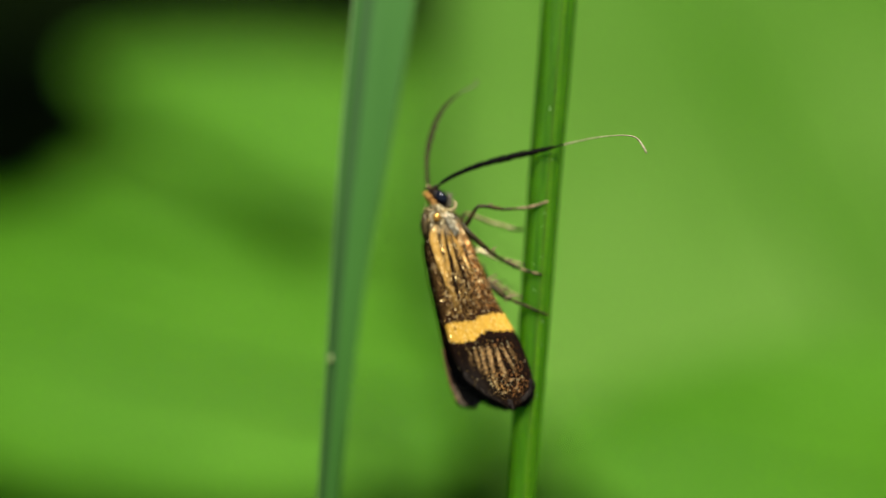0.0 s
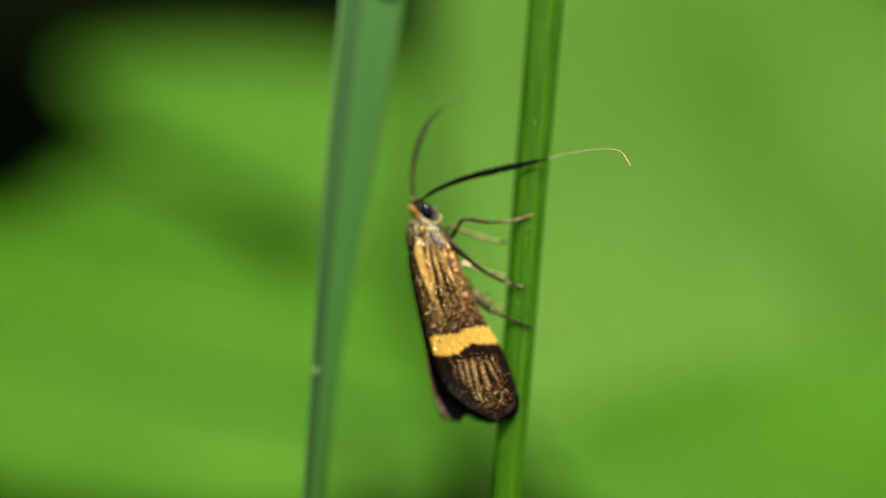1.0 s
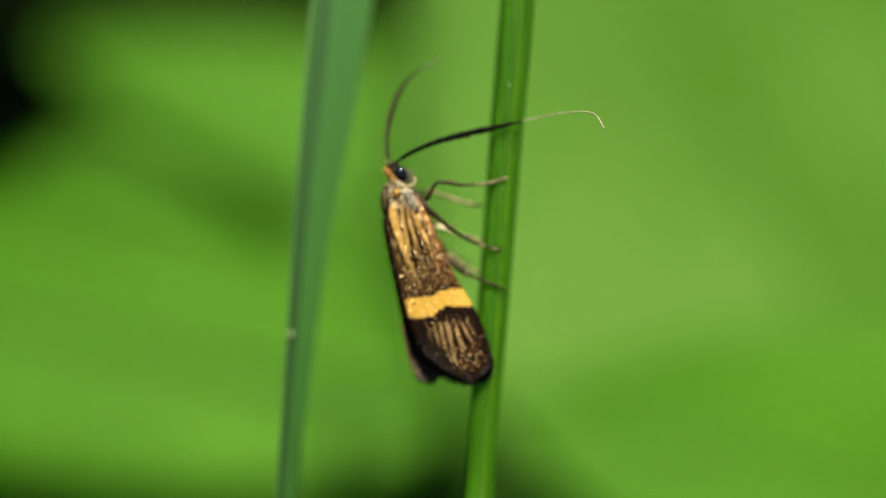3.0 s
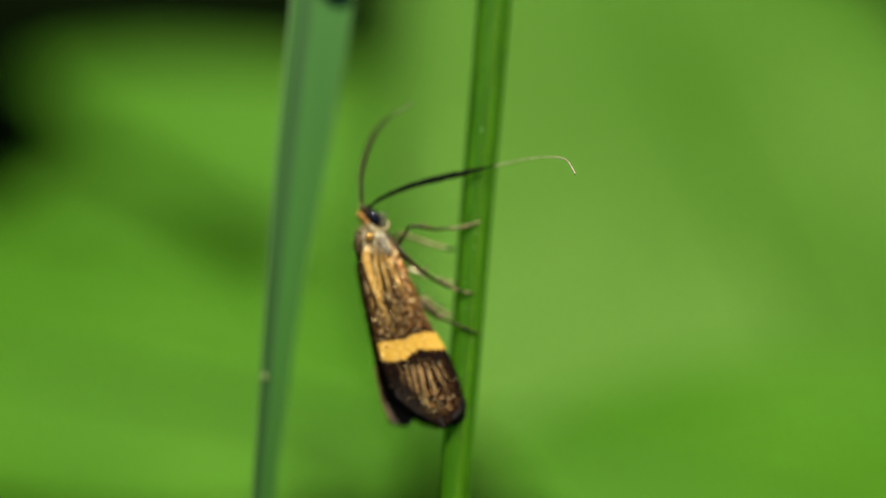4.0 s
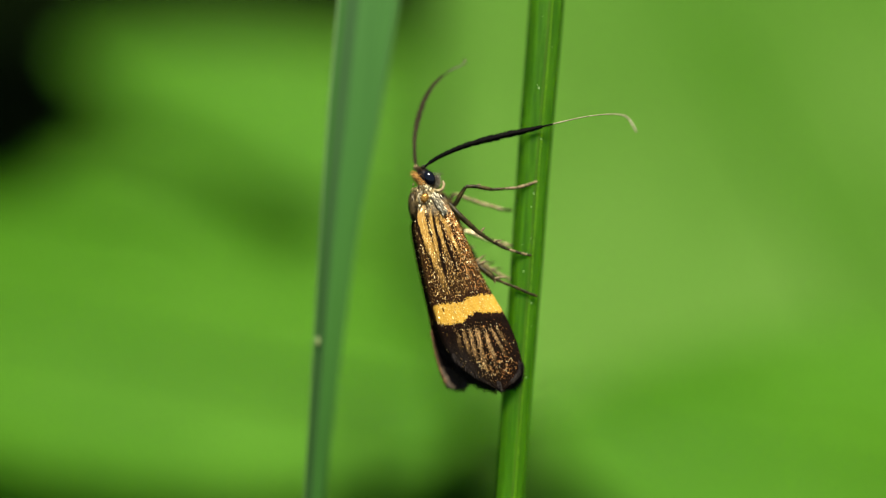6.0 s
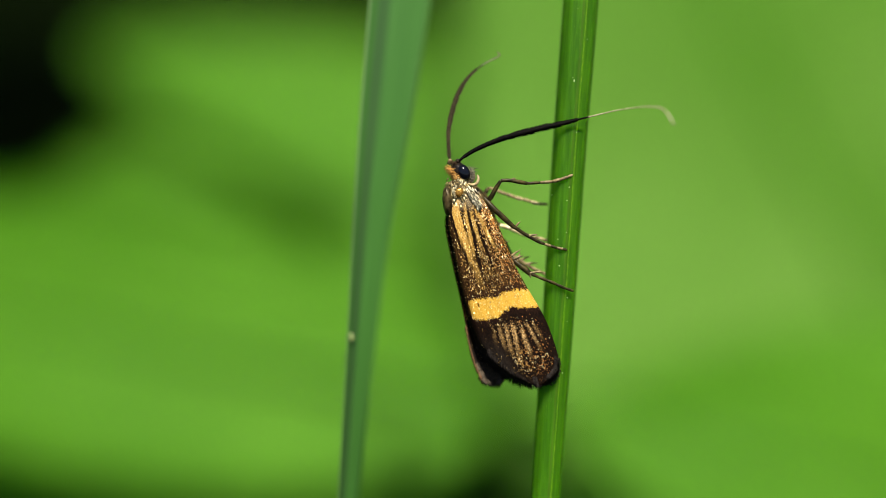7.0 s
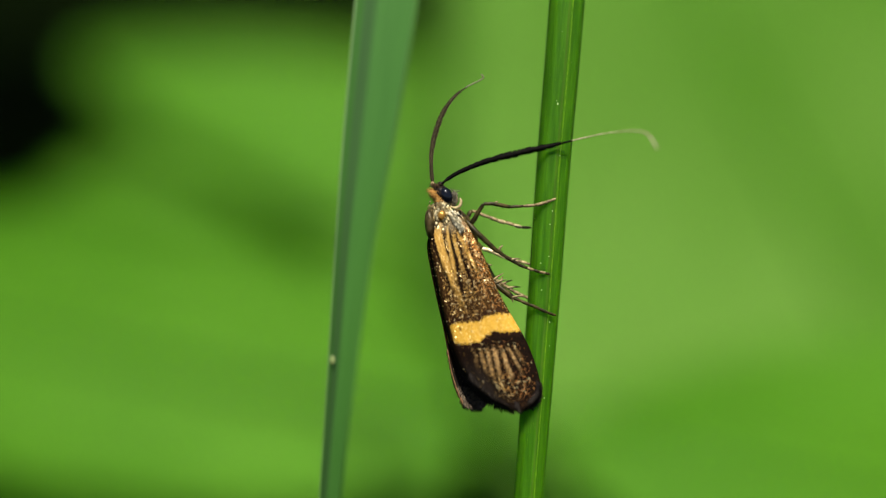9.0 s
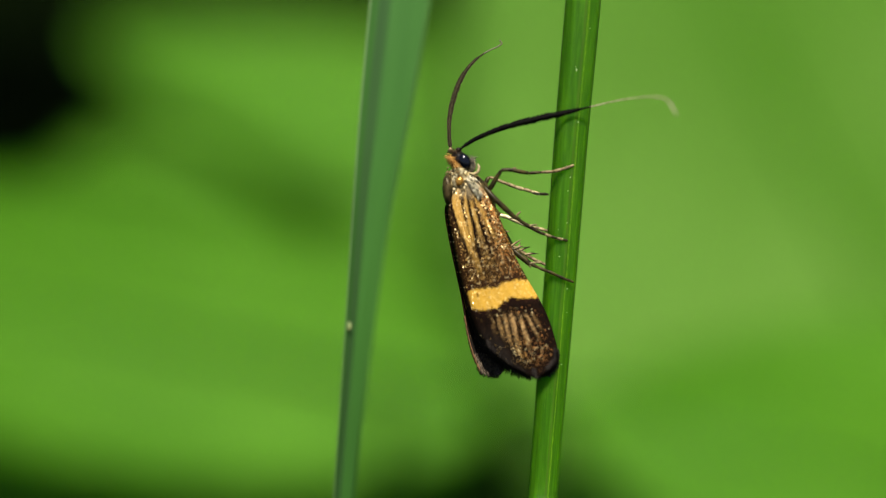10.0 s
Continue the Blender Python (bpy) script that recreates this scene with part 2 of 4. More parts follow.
    lower = m.maths("GREATER_THAN", s, m.maths("SUBTRACT", low_edge, 0.02))
    # how much gold dust lies where
    front = m.maths("MULTIPLY", m.span(t, 0.62, 0.86), m.span(s, 0.08, 0.45, 1.0, 0.25))
    clump = m.span(m.noise(m.coords((26, 12, 1), uv=True), 1.0, 3, 0.6), 0.36, 0.66, 0.35, 1.25)
    up_share = m.maths("MULTIPLY", m.maths("ADD", 0.33, m.maths("MULTIPLY", front, 0.42)), m.maths("SUBTRACT", 1.0, m.maths("MULTIPLY", dark, 0.92)))
    up_share = m.maths("MULTIPLY", up_share, m.maths("MULTIPLY", m.span(t, 0.015, 0.3, 0.25, 1.0), m.span(m.maths("SUBTRACT", top, s), 0.0, 0.06, 0.25, 1.0)))
    heap = m.maths("MULTIPLY", m.maths("MULTIPLY", m.span(s, 0.77, 0.86), m.span(s, 0.91, 0.955, 1.0, 0.0)), m.maths("MULTIPLY", m.span(t, 0.28, 0.45), m.span(t, 0.82, 0.92, 1.0, 0.0)))
    sprinkle = m.maths("MULTIPLY", m.maths("MULTIPLY", m.span(s, 0.60, 0.66), m.span(s, 0.84, 0.9, 1.0, 0.0)), m.maths("MULTIPLY", m.span(t, 0.25, 0.4), m.span(t, 0.85, 0.95, 1.0, 0.0)))
    low_share = m.maths("ADD", m.maths("MULTIPLY", heap, 0.22), m.maths("MULTIPLY", sprinkle, 0.07))
    up_share = m.maths("MULTIPLY", up_share, m.span(s, 0.3, 0.48, 1.0, 0.72))
    share = m.maths("MULTIPLY", m.mix(lower, up_share, low_share), clump)
    dust = m.span(m.maths("SUBTRACT", r1, m.maths("SUBTRACT", 1.0, share)), -0.02, 0.02)
    # ground colour
    grain = m.noise(m.coords((30, 5, 1), uv=True), 1.0, 4, 0.65)
    up_brown = m.mix(m.span(r2, 0.1, 0.9), (0.007, 0.0035, 0.002), (0.046, 0.021, 0.007))
    up_brown = m.mix(m.span(grain, 0.5, 0.7, 0.0, 0.8), up_brown, m.mix(m.span(s, 0.25, 0.48), (0.12, 0.060, 0.016), (0.066, 0.032, 0.010)))
    up_brown = m.mix(dark, up_brown, (0.007, 0.0035, 0.002))
    low_brown = m.mix(r2, (0.003, 0.002, 0.0015), (0.010, 0.005, 0.003))
    low_brown = m.mix(m.maths("MULTIPLY", m.span(t, 0.12, 0.45, 1.0, 0.0), m.span(s, 0.70, 0.85)), low_brown, m.mix(r2, (0.007, 0.005, 0.004), (0.018, 0.014, 0.011)))
    brown = m.mix(lower, up_brown, low_brown)
    tan = m.mix(r3, (0.36, 0.19, 0.03), (0.50, 0.30, 0.075))
    tan = m.mix(lower, tan, m.mix(r3, (0.20, 0.105, 0.028), (0.38, 0.23, 0.08)))
    gold = m.maths("MAXIMUM", pale, fan)
    cover = m.mix(lower, m.span(r2, 0.02, 0.35, 0.55, 1.0), m.span(r2, 0.15, 0.6, 0.15, 1.0))
    c = m.mix(m.maths("MULTIPLY", gold, cover), brown, tan)
    copper = m.mix(m.span(m.maths("ADD", t, m.maths("MULTIPLY", lower, 0.2)), 0.5, 0.92), (0.74, 0.44, 0.11), (0.76, 0.31, 0.07))
    copper = m.mix(m.span(r3, 0.80, 0.86), copper, (0.95, 0.74, 0.36))
    c = m.mix(m.maths("MULTIPLY", dust, 0.95), c, copper)
    c = m.mix(m.span(s, 0.01, 0.08, 0.5, 0.0), c, m.mix(r1, (0.08, 0.05, 0.025), (0.6, 0.5, 0.30)))
    # cross band
    band = m.maths("MULTIPLY", m.maths("GREATER_THAN", s, top), m.maths("LESS_THAN", s, low_edge))
    band = m.maths("MULTIPLY", band, m.maths("GREATER_THAN", m.maths("ADD", t, m.maths("MULTIPLY", ragged, 1.2)), 0.065))
    rim = m.maths("MULTIPLY", m.span(m.maths("SUBTRACT", top, s), 0.0, 0.05, 0.8, 0.0), m.maths("LESS_THAN", s, top))
    rim2 = m.maths("MULTIPLY", m.span(m.maths("SUBTRACT", s, low_edge), 0.0, 0.04, 0.8, 0.0), m.maths("GREATER_THAN", s, low_edge))
    c = m.mix(m.maths("MULTIPLY", m.maths("MAXIMUM", rim, rim2), m.maths("SUBTRACT", 1.0, dust)), c, (0.014, 0.006, 0.004))
    yellow = m.mix(m.span(r3, 0.0, 0.9), (0.39, 0.21, 0.022), (0.47, 0.28, 0.045))
    fleck = m.maths("MULTIPLY", m.span(r1, 0.84, 0.87), m.span(m.noise(m.coords((18, 14, 1), uv=True), 1.0, 2), 0.42, 0.58))
    yellow = m.mix(fleck, yellow, (0.85, 0.62, 0.24))
    slit = m.maths("MULTIPLY", m.span(m.maths("ABSOLUTE", m.maths("SUBTRACT", t, 0.195)), 0.006, 0.014, 1.0, 0.0), m.span(m.maths("ABSOLUTE", m.maths("SUBTRACT", s, 0.567)), 0.008, 0.014, 1.0, 0.0))
    yellow = m.mix(m.maths("MULTIPLY", slit, 0.9), yellow, (0.05, 0.02, 0.004))
    c = m.mix(band, c, yellow)
    m.color(c)
    shine = m.maths("MAXIMUM", m.maths("MULTIPLY", dust, 0.95), m.maths("MULTIPLY", gold, m.span(s, 0.5, 0.6, 0.12, 0.35)))
    shine = m.mix(band, shine, m.maths("MULTIPLY", fleck, 0.8))
    shine = m.maths("MULTIPLY", shine, m.span(t, 0.02, 0.07))
    m.put(m.b.inputs["Metallic"], m.maths("MULTIPLY", shine, 0.8))
    m.put(m.b.inputs["Roughness"], m.mix(m.span(shine, 0.0, 0.4), m.span(r3, 0.0, 1.0, 0.65, 0.85), m.span(r3, 0.0, 1.0, 0.2, 0.42)))
    m.put(m.b.inputs["Specular IOR Level"], m.span(shine, 0.0, 0.5, 0.02, 0.5))
    geo = m.t.nodes.new("ShaderNodeNewGeometry")
    tilt = m.t.nodes.new("ShaderNodeVectorMath")
    tilt.operation = "MULTIPLY_ADD"
    off = m.t.nodes.new("ShaderNodeVectorMath")
    off.operation = "SUBTRACT"
    m.join(cell.outputs["Color"], off.inputs[0])
    off.inputs[1].default_value = (0.5, 0.5, 0.5)
    m.join(off.outputs[0], tilt.inputs[0])
    m.join(m.maths("ADD", m.maths("MULTIPLY", m.span(t, 0.02, 0.07, 0.0, 0.25), m.maths("SUBTRACT", 1.0, m.maths("MULTIPLY", band, 0.6))), m.maths("MULTIPLY", shine, 1.25)), tilt.inputs[1])
    m.join(geo.outputs["Normal"], tilt.inputs[2])
    unit = m.t.nodes.new("ShaderNodeVectorMath")
    unit.operation = "NORMALIZE"
    m.join(tilt.outputs[0], unit.inputs[0])
    m.join(unit.outputs[0], m.b.inputs["Normal"])
    return m.m


def plain(name, c1, c2, scale, rough=0.45, metal=0.0, relief=0.3, depth=0.00003, spec=0.5):
    m = Mat(name, rough, metal, spec)
    where = m.coords()
    n = m.noise(where, scale, 4)
    big = m.noise(where, scale * 0.17, 2)
    c = m.mix(m.span(n, 0.35, 0.65), c1, c2)
    c = m.mix(m.span(big, 0.4, 0.7, 0.0, 0.4), c, c1)
    m.color(c)
    m.bump(n, relief, depth)
    return m.m


STEM, BLADE, WING = make_stem(), make_blade(), make_wing()
CHITIN = plain("black chitin", (0.004, 0.003, 0.003), (0.014, 0.010, 0.007), 9000, 0.45, spec=0.08)
BRONZE = plain("bronze thorax scales", (0.06, 0.038, 0.014), (0.52, 0.39, 0.17), 4500, 0.28, 0.35, 0.5, 0.00004)
GOLD = plain("gold scales", (0.30, 0.13, 0.02), (0.62, 0.34, 0.07), 12000, 0.25, 0.7, 0.6, 0.00004)
PALE = plain("pale tarsus", (0.075, 0.052, 0.021), (0.25, 0.185, 0.085), 7000, 0.5, spec=0.25)
PALE_BRIGHT = plain("cream scales", (0.20, 0.155, 0.07), (0.40, 0.32, 0.16), 7000, 0.5, spec=0.25)
SILVER = plain("silvery gold scales", (0.42, 0.32, 0.14), (0.82, 0.70, 0.42), 6000, 0.3, 0.3, spec=0.5)
LEG = plain("olive black leg", (0.010, 0.008, 0.003), (0.052, 0.040, 0.012), 4500, 0.4, spec=0.1)
# shade of the gaps is put into the stalk colour
STALK = plain("stalk darkened for shade", (0.004, 0.008, 0.002), (0.012, 0.022, 0.005), 300, 0.8, spec=0.1)
BROWN_HAIR = plain("brown crown hair", (0.02, 0.012, 0.006), (0.10, 0.055, 0.02), 9000, 0.55, spec=0.25)
HAIR = plain("orange head hair", (0.30, 0.13, 0.02), (0.50, 0.27, 0.07), 9000, 0.55, spec=0.25)
FUR = plain("grey fur", (0.05, 0.042, 0.026), (0.20, 0.17, 0.11), 9000, 0.55)
FRINGE = plain("dark wing fringe", (0.007, 0.005, 0.004), (0.030, 0.023, 0.019), 9000, 0.7, spec=0.1)
# far wing's fringe: bounce light put into a paler brown
FRINGE_LIGHTENED = plain("brown wing fringe", (0.034, 0.026, 0.018), (0.110, 0.083, 0.057), 9000, 0.7, spec=0.1)
FRINGE_WARM = plain("red-brown wing fringe", (0.06, 0.030, 0.014), (0.19, 0.10, 0.045), 9000, 0.6, spec=0.2)
EYE = plain("eye", (0.002, 0.002, 0.004), (0.004, 0.005, 0.009), 14000, 0.14, 0.0, 0.1, 0.00001, 0.32)
FEELER = plain("antenna scales", (0.002, 0.002, 0.002), (0.006, 0.005, 0.004), 12000, 0.6, 0.0, 0.6, 0.00004, 0.02)
FEELER_FAR = plain("brown antenna scales", (0.014, 0.011, 0.005), (0.050, 0.039, 0.020), 12000, 0.6, 0.0, 0.6, 0.00004, 0.06)
FEELER_END = plain("olive antenna end", (0.05, 0.045, 0.018), (0.13, 0.11, 0.05), 9000, 0.5)
FEELER_TIP = plain("pale antenna", (0.15, 0.115, 0.06), (0.40, 0.34, 0.21), 9000, 0.45)
TAN = plain("glossy tan", (0.30, 0.13, 0.035), (0.52, 0.28, 0.09), 2500, 0.3)
# the specks' glint is put into this pale colour
SPECK = plain("pale speck", (0.32, 0.44, 0.20), (0.55, 0.62, 0.38), 9000, 0.2)
DARK_BRONZE = plain("dark bronze scales", (0.014, 0.010, 0.004), (0.12, 0.085, 0.032), 3500, 0.42, 0.4, 0.6, 0.00005, 0.2)
SCAR = plain("tan leaf scar", (0.12, 0.17, 0.05), (0.20, 0.23, 0.08), 6000, 0.5)
CREAM = plain("silver-white shoulder scales", (0.46, 0.39, 0.24), (0.86, 0.78, 0.55), 6000, 0.45, 0.2, spec=0.15)
# near-black green stands in for the deep shade between the leaves
SOIL = plain("ground darkened for shade", (0.002, 0.004, 0.001), (0.005, 0.010, 0.002), 90, 1.0, 0.0, 0.9, 0.004, 0.0)


# ---- builders ----
def thing(name, at, label, category, group="", kind=""):
    ob = new(name)
    ob.location = at
    ob.empty_display_size = 0.002
    return tagged(ob, label, category, group, kind)


def part(name, bm, material, parent=None, label=""):
    """One mesh from a bmesh in world metres, under a thing or a part."""
    me = bpy.data.meshes.new(name)
    root = parent
    while root is not None and root.parent is not None:
        root = root.parent
    if root is not None:
        bmesh.ops.translate(bm, verts=bm.verts, vec=-root.location)
    bmesh.ops.recalc_face_normals(bm, faces=bm.faces)
    for f in bm.faces:
        f.smooth = True
    bm.to_mesh(me)
    bm.free()
    me.materials.append(material)
    ob = new(name, me)
    ob.parent = parent
    return tagged(ob, label)


def glide(points, x):
    """A smooth curve through the points, x from 0 to 1; points may be tuples of any length."""
    n = len(points) - 1
    k = min(int(x * n), n - 1)
    f = x * n - k
    p = [np.array(points[min(max(k + i, 0), n)], float) for i in (-1, 0, 1, 2)]
    return 0.5 * (2 * p[1] + (p[2] - p[0]) * f + (2 * p[0] - 5 * p[1] + 4 * p[2] - p[3]) * f ** 2 + (3 * p[1] - p[0] - 3 * p[2] + p[3]) * f ** 3)


def tube(bm, points, steps=24, sides=10, flat=1.0, ridge=None, uv=False):
    """A round limb along (x, y, z, radius) rows in metres; flat squeezes it along the view."""
    rows = [glide(points, i / steps) for i in range(steps + 1)]
    rings = []
    for i, r in enumerate(rows):
        a, b = rows[max(i - 1, 0)], rows[min(i + 1, steps)]
        way = Vector((b - a)[:3]).normalized()
        side = way.cross(AHEAD)
        side = side.normalized() if side.length > 1e-6 else RIGHT
        deep = side.cross(way).normalized()
        ring = []
        for j in range(sides):
            q = 2 * math.pi * j / sides
            k = max(r[3], 1e-7) * (ridge(q, i / steps) if ridge else 1.0)
            ring.append(bm.verts.new(Vector(r[:3]) + side * math.cos(q) * k + deep * math.sin(q) * k * flat))
        rings.append(ring)
    layer = bm.loops.layers.uv.verify() if uv else None
    for i in range(steps):
        for j in range(sides):
            n = (j + 1) % sides
            f = bm.faces.new((rings[i][j], rings[i][n], rings[i + 1][n], rings[i + 1][j]))
            if uv:
                for lp, (x, y) in zip(f.loops, ((j, i), (j + 1, i), (j + 1, i + 1), (j, i + 1))):
                    lp[layer].uv = (x / sides, y / steps * 10)
    bm.faces.new(rings[0])
    bm.faces.new(rings[-1][::-1])
    return bm


def limb(rows):
    """Plan-grid rows (a, b, w, thickness in grid steps) as rows for tube()."""
    return [(*spot(a, b, w), 0.5 * d * 0.0264 * MM) for a, b, w, d in rows]


def sheet(bm, stations, depth, thick, ns=40, nt=20, uv_rule=None):
    """A thin curved plate between two edges: stations of (a, b) left and right in the plan grid."""
    layer = bm.loops.layers.uv.verify()
    grids, marks = [], []
    for back_side in (0, 1):
        g = []
        for i in range(ns + 1):
            s = i / ns
            la, lb, ra, rb = glide(stations, s)
            row = []
            for j in range(nt + 1):
                t = j / nt
                a, b = la + (ra - la) * t, lb + (rb - lb) * t
                row.append(bm.verts.new(spot(a, b, depth(s, t) + back_side * thick)))
                if not back_side:
                    marks.append(uv_rule(a, b, s, t) if uv_rule else (t, s))
            g.append(row)
        grids.append(g)

    def face(corners, keys):
        f = bm.faces.new(corners)
        for lp, (i, j) in zip(f.loops, keys):
            lp[layer].uv = marks[i * (nt + 1) + j]

    for k, g in enumerate(grids):
        for i in range(ns):
            for j in range(nt):
                keys = [(i, j), (i, j + 1), (i + 1, j + 1), (i + 1, j)]
                keys = keys[::-1] if k else keys
                face([g[p][q] for p, q in keys], keys)
    a, b = grids
    for i in range(ns):
        for j in (0, nt):
            face([a[i][j], a[i + 1][j], b[i + 1][j], b[i][j]], [(i, j), (i + 1, j), (i + 1, j), (i, j)])
    for j in range(nt):
        for i in (0, ns):
            face([a[i][j], a[i][j + 1], b[i][j + 1], b[i][j]], [(i, j), (i, j + 1), (i, j + 1), (i, j)])
    return bm


def egg(bm, centre, rx, ry, rz, lean=0.0, bumps=0.0, seed=0):
    """A rounded body, radii in mm along the view's right, up and depth, leaning by degrees."""
    m = Matrix((RIGHT, ABOVE, AHEAD)).transposed() @ Matrix.Rotation(radians(lean), 3, "Z")
    made = bmesh.ops.create_icosphere(bm, subdivisions=4, radius=1.0)["verts"]
    for v in made:
        d = v.co.copy()
        k = 1 + bumps * noise.noise(d * 3.0 + Vector((seed, 0, 0)))
        v.co = centre + m @ Vector((d.x * rx * k, d.y * ry * k, d.z * rz * k)) * MM
    return bm


def hairs(bm, roots, width=0.012):
    """Thin tapered bristles: rows of root, tip and bend, in metres."""
    for a, b, bend in roots:
        mid = (a + b) / 2 + bend
        way = (b - a).normalized()
        side = way.cross(AHEAD).normalized() * width * MM
        deep = AHEAD * width * MM
        r0 = [bm.verts.new(a + side), bm.verts.new(a - side), bm.verts.new(a + deep)]
        r1 = [bm.verts.new(mid + side * 0.7), bm.verts.new(mid - side * 0.7), bm.verts.new(mid + deep * 0.7)]
        tip = bm.verts.new(b)
        bm.faces.new(r0)
        for j in range(3):
            n = (j + 1) % 3
            bm.faces.new((r0[j], r0[n], r1[n], r1[j]))
            bm.faces.new((r1[j], r1[n], tip))
    return bm


rng = random.Random(7)

# ---- ground ----
def build_ground():
    bm = bmesh.new()
    ticks = [-400, -150, -60, -25, -10, -5, -2.5, -1.6] + [-1.2 + 0.06 * i for i in range(41)] + [1.6, 2.5, 5, 10, 25, 60, 150, 400]
    g = []
    for y in ticks:
        row = []
        for x in ticks:
            h = 0.02 * noise.noise(Vector((x * 4, y * 4, 0))) + 0.008 * noise.noise(Vector((x * 17, y * 17, 3)))
            row.append(bm.verts.new((x, y, h - 0.01)))
        g.append(row)
    for i in range(len(ticks) - 1):
        for j in range(len(ticks) - 1):
            bm.faces.new((g[i][j], g[i][j + 1], g[i + 1][j + 1], g[i + 1][j]))
    tagged(part("ground", bm, SOIL), "ground, shade put into its near-black green colour", "ground", kind="structure")


build_ground()


# ---- grass stem ----
def build_stem():
    at = lay(-1, -30, 1.2)
    ob = thing("grass_plant", Vector((at.x, at.y, 0.0)), "upright glossy green grass stem with fine ribs", "grass")
    line = [(1000, -900, 1.0, 56), (967, -400, 1.0, 62), (938.5, 0, 1.0, 63), (917, 270, 1.0, 60), (899, 530, 1.0, 57), (874, 882, 1.0, 52), (848, 1250, 1.0, 54)]
    rows = limb(line)
    low = Vector(rows[-1][:3])
    rows += [(low.x - 0.003, low.y + 0.004, low.z - 0.06, 0.0009), (low.x - 0.006, low.y + 0.014, low.z - 0.15, 0.0011), (low.x - 0.008, low.y + 0.02, -0.01, 0.0013)]

    def ridge(q, s):
        return 1.0 + 0.018 * math.cos(9 * q) + 0.03 * math.cos(q * 3 + 0.6)

    bm = tube(bmesh.new(), rows, 110, 54, 1.0, ridge, True)
    culm = part("culm", bm, STEM, ob)
    bm = bmesh.new()
    marks = [(932, 33), (915, 72), (948, 87), (925, 160), (886, 361), (912, 371), (896, 439), (898, 486), (912, 584), (903, 675)]
    marks += [(938.5 - b * 0.0715 + rng.gauss(0, 10), b) for b in (rng.uniform(-60, 900) for _ in range(9))]
    for k, (a, b) in enumerate(marks):
        off = max(-0.85, min(0.85, (a - 938.5 + b * 0.0715) / 30))
        d = (2.4 if k == 3 else rng.choice((1.3, 1.6, 2.0))) * 0.5 * 0.0264
        p = spot(a, b, 1.0 - 0.80 * math.sqrt(1 - off * off))
        m = Matrix.Translation(p) @ Matrix.Diagonal((d * MM, d * MM * 0.6, d * MM * (2.2 if k == 3 else rng.uniform(0.8, 1.6)), 1))
        bmesh.ops.create_icosphere(bm, subdivisions=1, radius=1.0, matrix=m)
    tagged(part("speck", bm, SPECK, culm, "tiny pale specks on the stem, their glint in the colour"), kind="stuff")
    return ob


build_stem()


# ---- grass blade ----
BLADE_EDGES = [(690, -900, 735, -900), (640, -640, 730, -640), (604, -380, 717, -380), (582, -170, 700, -170), (567, 0, 678, 0), (548, 220, 643, 210), (535, 420, 604, 420), (522, 650, 573, 650), (508, 882, 546, 882),
               (494, 1130, 526, 1130), (478, 1420, 508, 1420)]


def blade_depth(s, t):
    flank = (0.36 - t) / 0.36 if t < 0.36 else (t - 0.36) / 0.64
    return 1.7 + 1.6 * t + 0.35 * (1 - flank ** 0.85) + 0.15 * math.sin(s * 7)


def build_blade():
    foot = spot(490, 1420, 2.2)
    ob = thing("grass_plant", Vector((foot.x, foot.y, 0.0)), "long bluish green grass blade with a folded keel", "grass")
    bm = sheet(bmesh.new(), BLADE_EDGES, blade_depth, 0.14, 90, 26, lambda a, b, s, t: (t, s * 8))
    lam = part("lamina", bm, BLADE, ob)
    low = [(*spot(493, 1400, 2.4), 0.0004), (foot.x - 0.002, foot.y + 0.004, foot.z - 0.05, 0.0006), (foot.x - 0.004, foot.y + 0.012, 0.12, 0.0008), (foot.x - 0.004, foot.y + 0.016, -0.01, 0.001)]
    part("sheath", tube(bmesh.new(), low, 24, 14), STEM, ob)
    bm = bmesh.new()
    egg(bm, spot(532, 611, 1.8), 0.12, 0.2, 0.06)
    part("scar", bm, SCAR, lam, "small pale scar on the blade's edge")
    return ob


build_blade()


# Small glossy tan bump on the blade, of unknown kind.
def build_bump():
    p = spot(650, -110, 2.75)
    ob = thing("tan_bump", p, "small glossy tan bump on the grass blade", "seed")
    bm = egg(bmesh.new(), p, 1.05, 0.68, 0.5, 4, 0.08)
    part("bump_body", bm, TAN, ob)
    bm = tube(bmesh.new(), limb([(614, -114, 2.5, 3), (632, -122, 2.27, 6), (650, -124, 2.21, 6), (668, -120, 2.29, 5), (686, -112, 2.55, 3)]), 20, 8)
    part("seam", bm, LEG, ob, "dark seam over the bump")


build_bump()


# ---- moth ----
NEAR_WING = [(724, 348, 742, 350), (702, 380, 772, 376), (700, 405, 786, 404), (705, 440, 801, 438), (715, 490, 821, 486), (725, 535, 845, 530), (733, 565, 862, 558), (741, 595, 877, 588),
             (751, 622, 888, 618), (766, 644, 896, 648), (785, 664, 897, 669), (808, 680, 891, 683), (832, 691, 879, 693), (849, 696, 865, 697)]
FAR_WING = [(710, 372, 750, 372), (697, 405, 770, 405), (704, 455, 785, 455), (716, 510, 796, 510), (726, 555, 803, 555), (733, 592, 808, 592), (740, 628, 811, 628), (748, 656, 812, 655), (756, 676, 808, 676), (764, 688, 802, 688), (775, 696, 793, 696)]


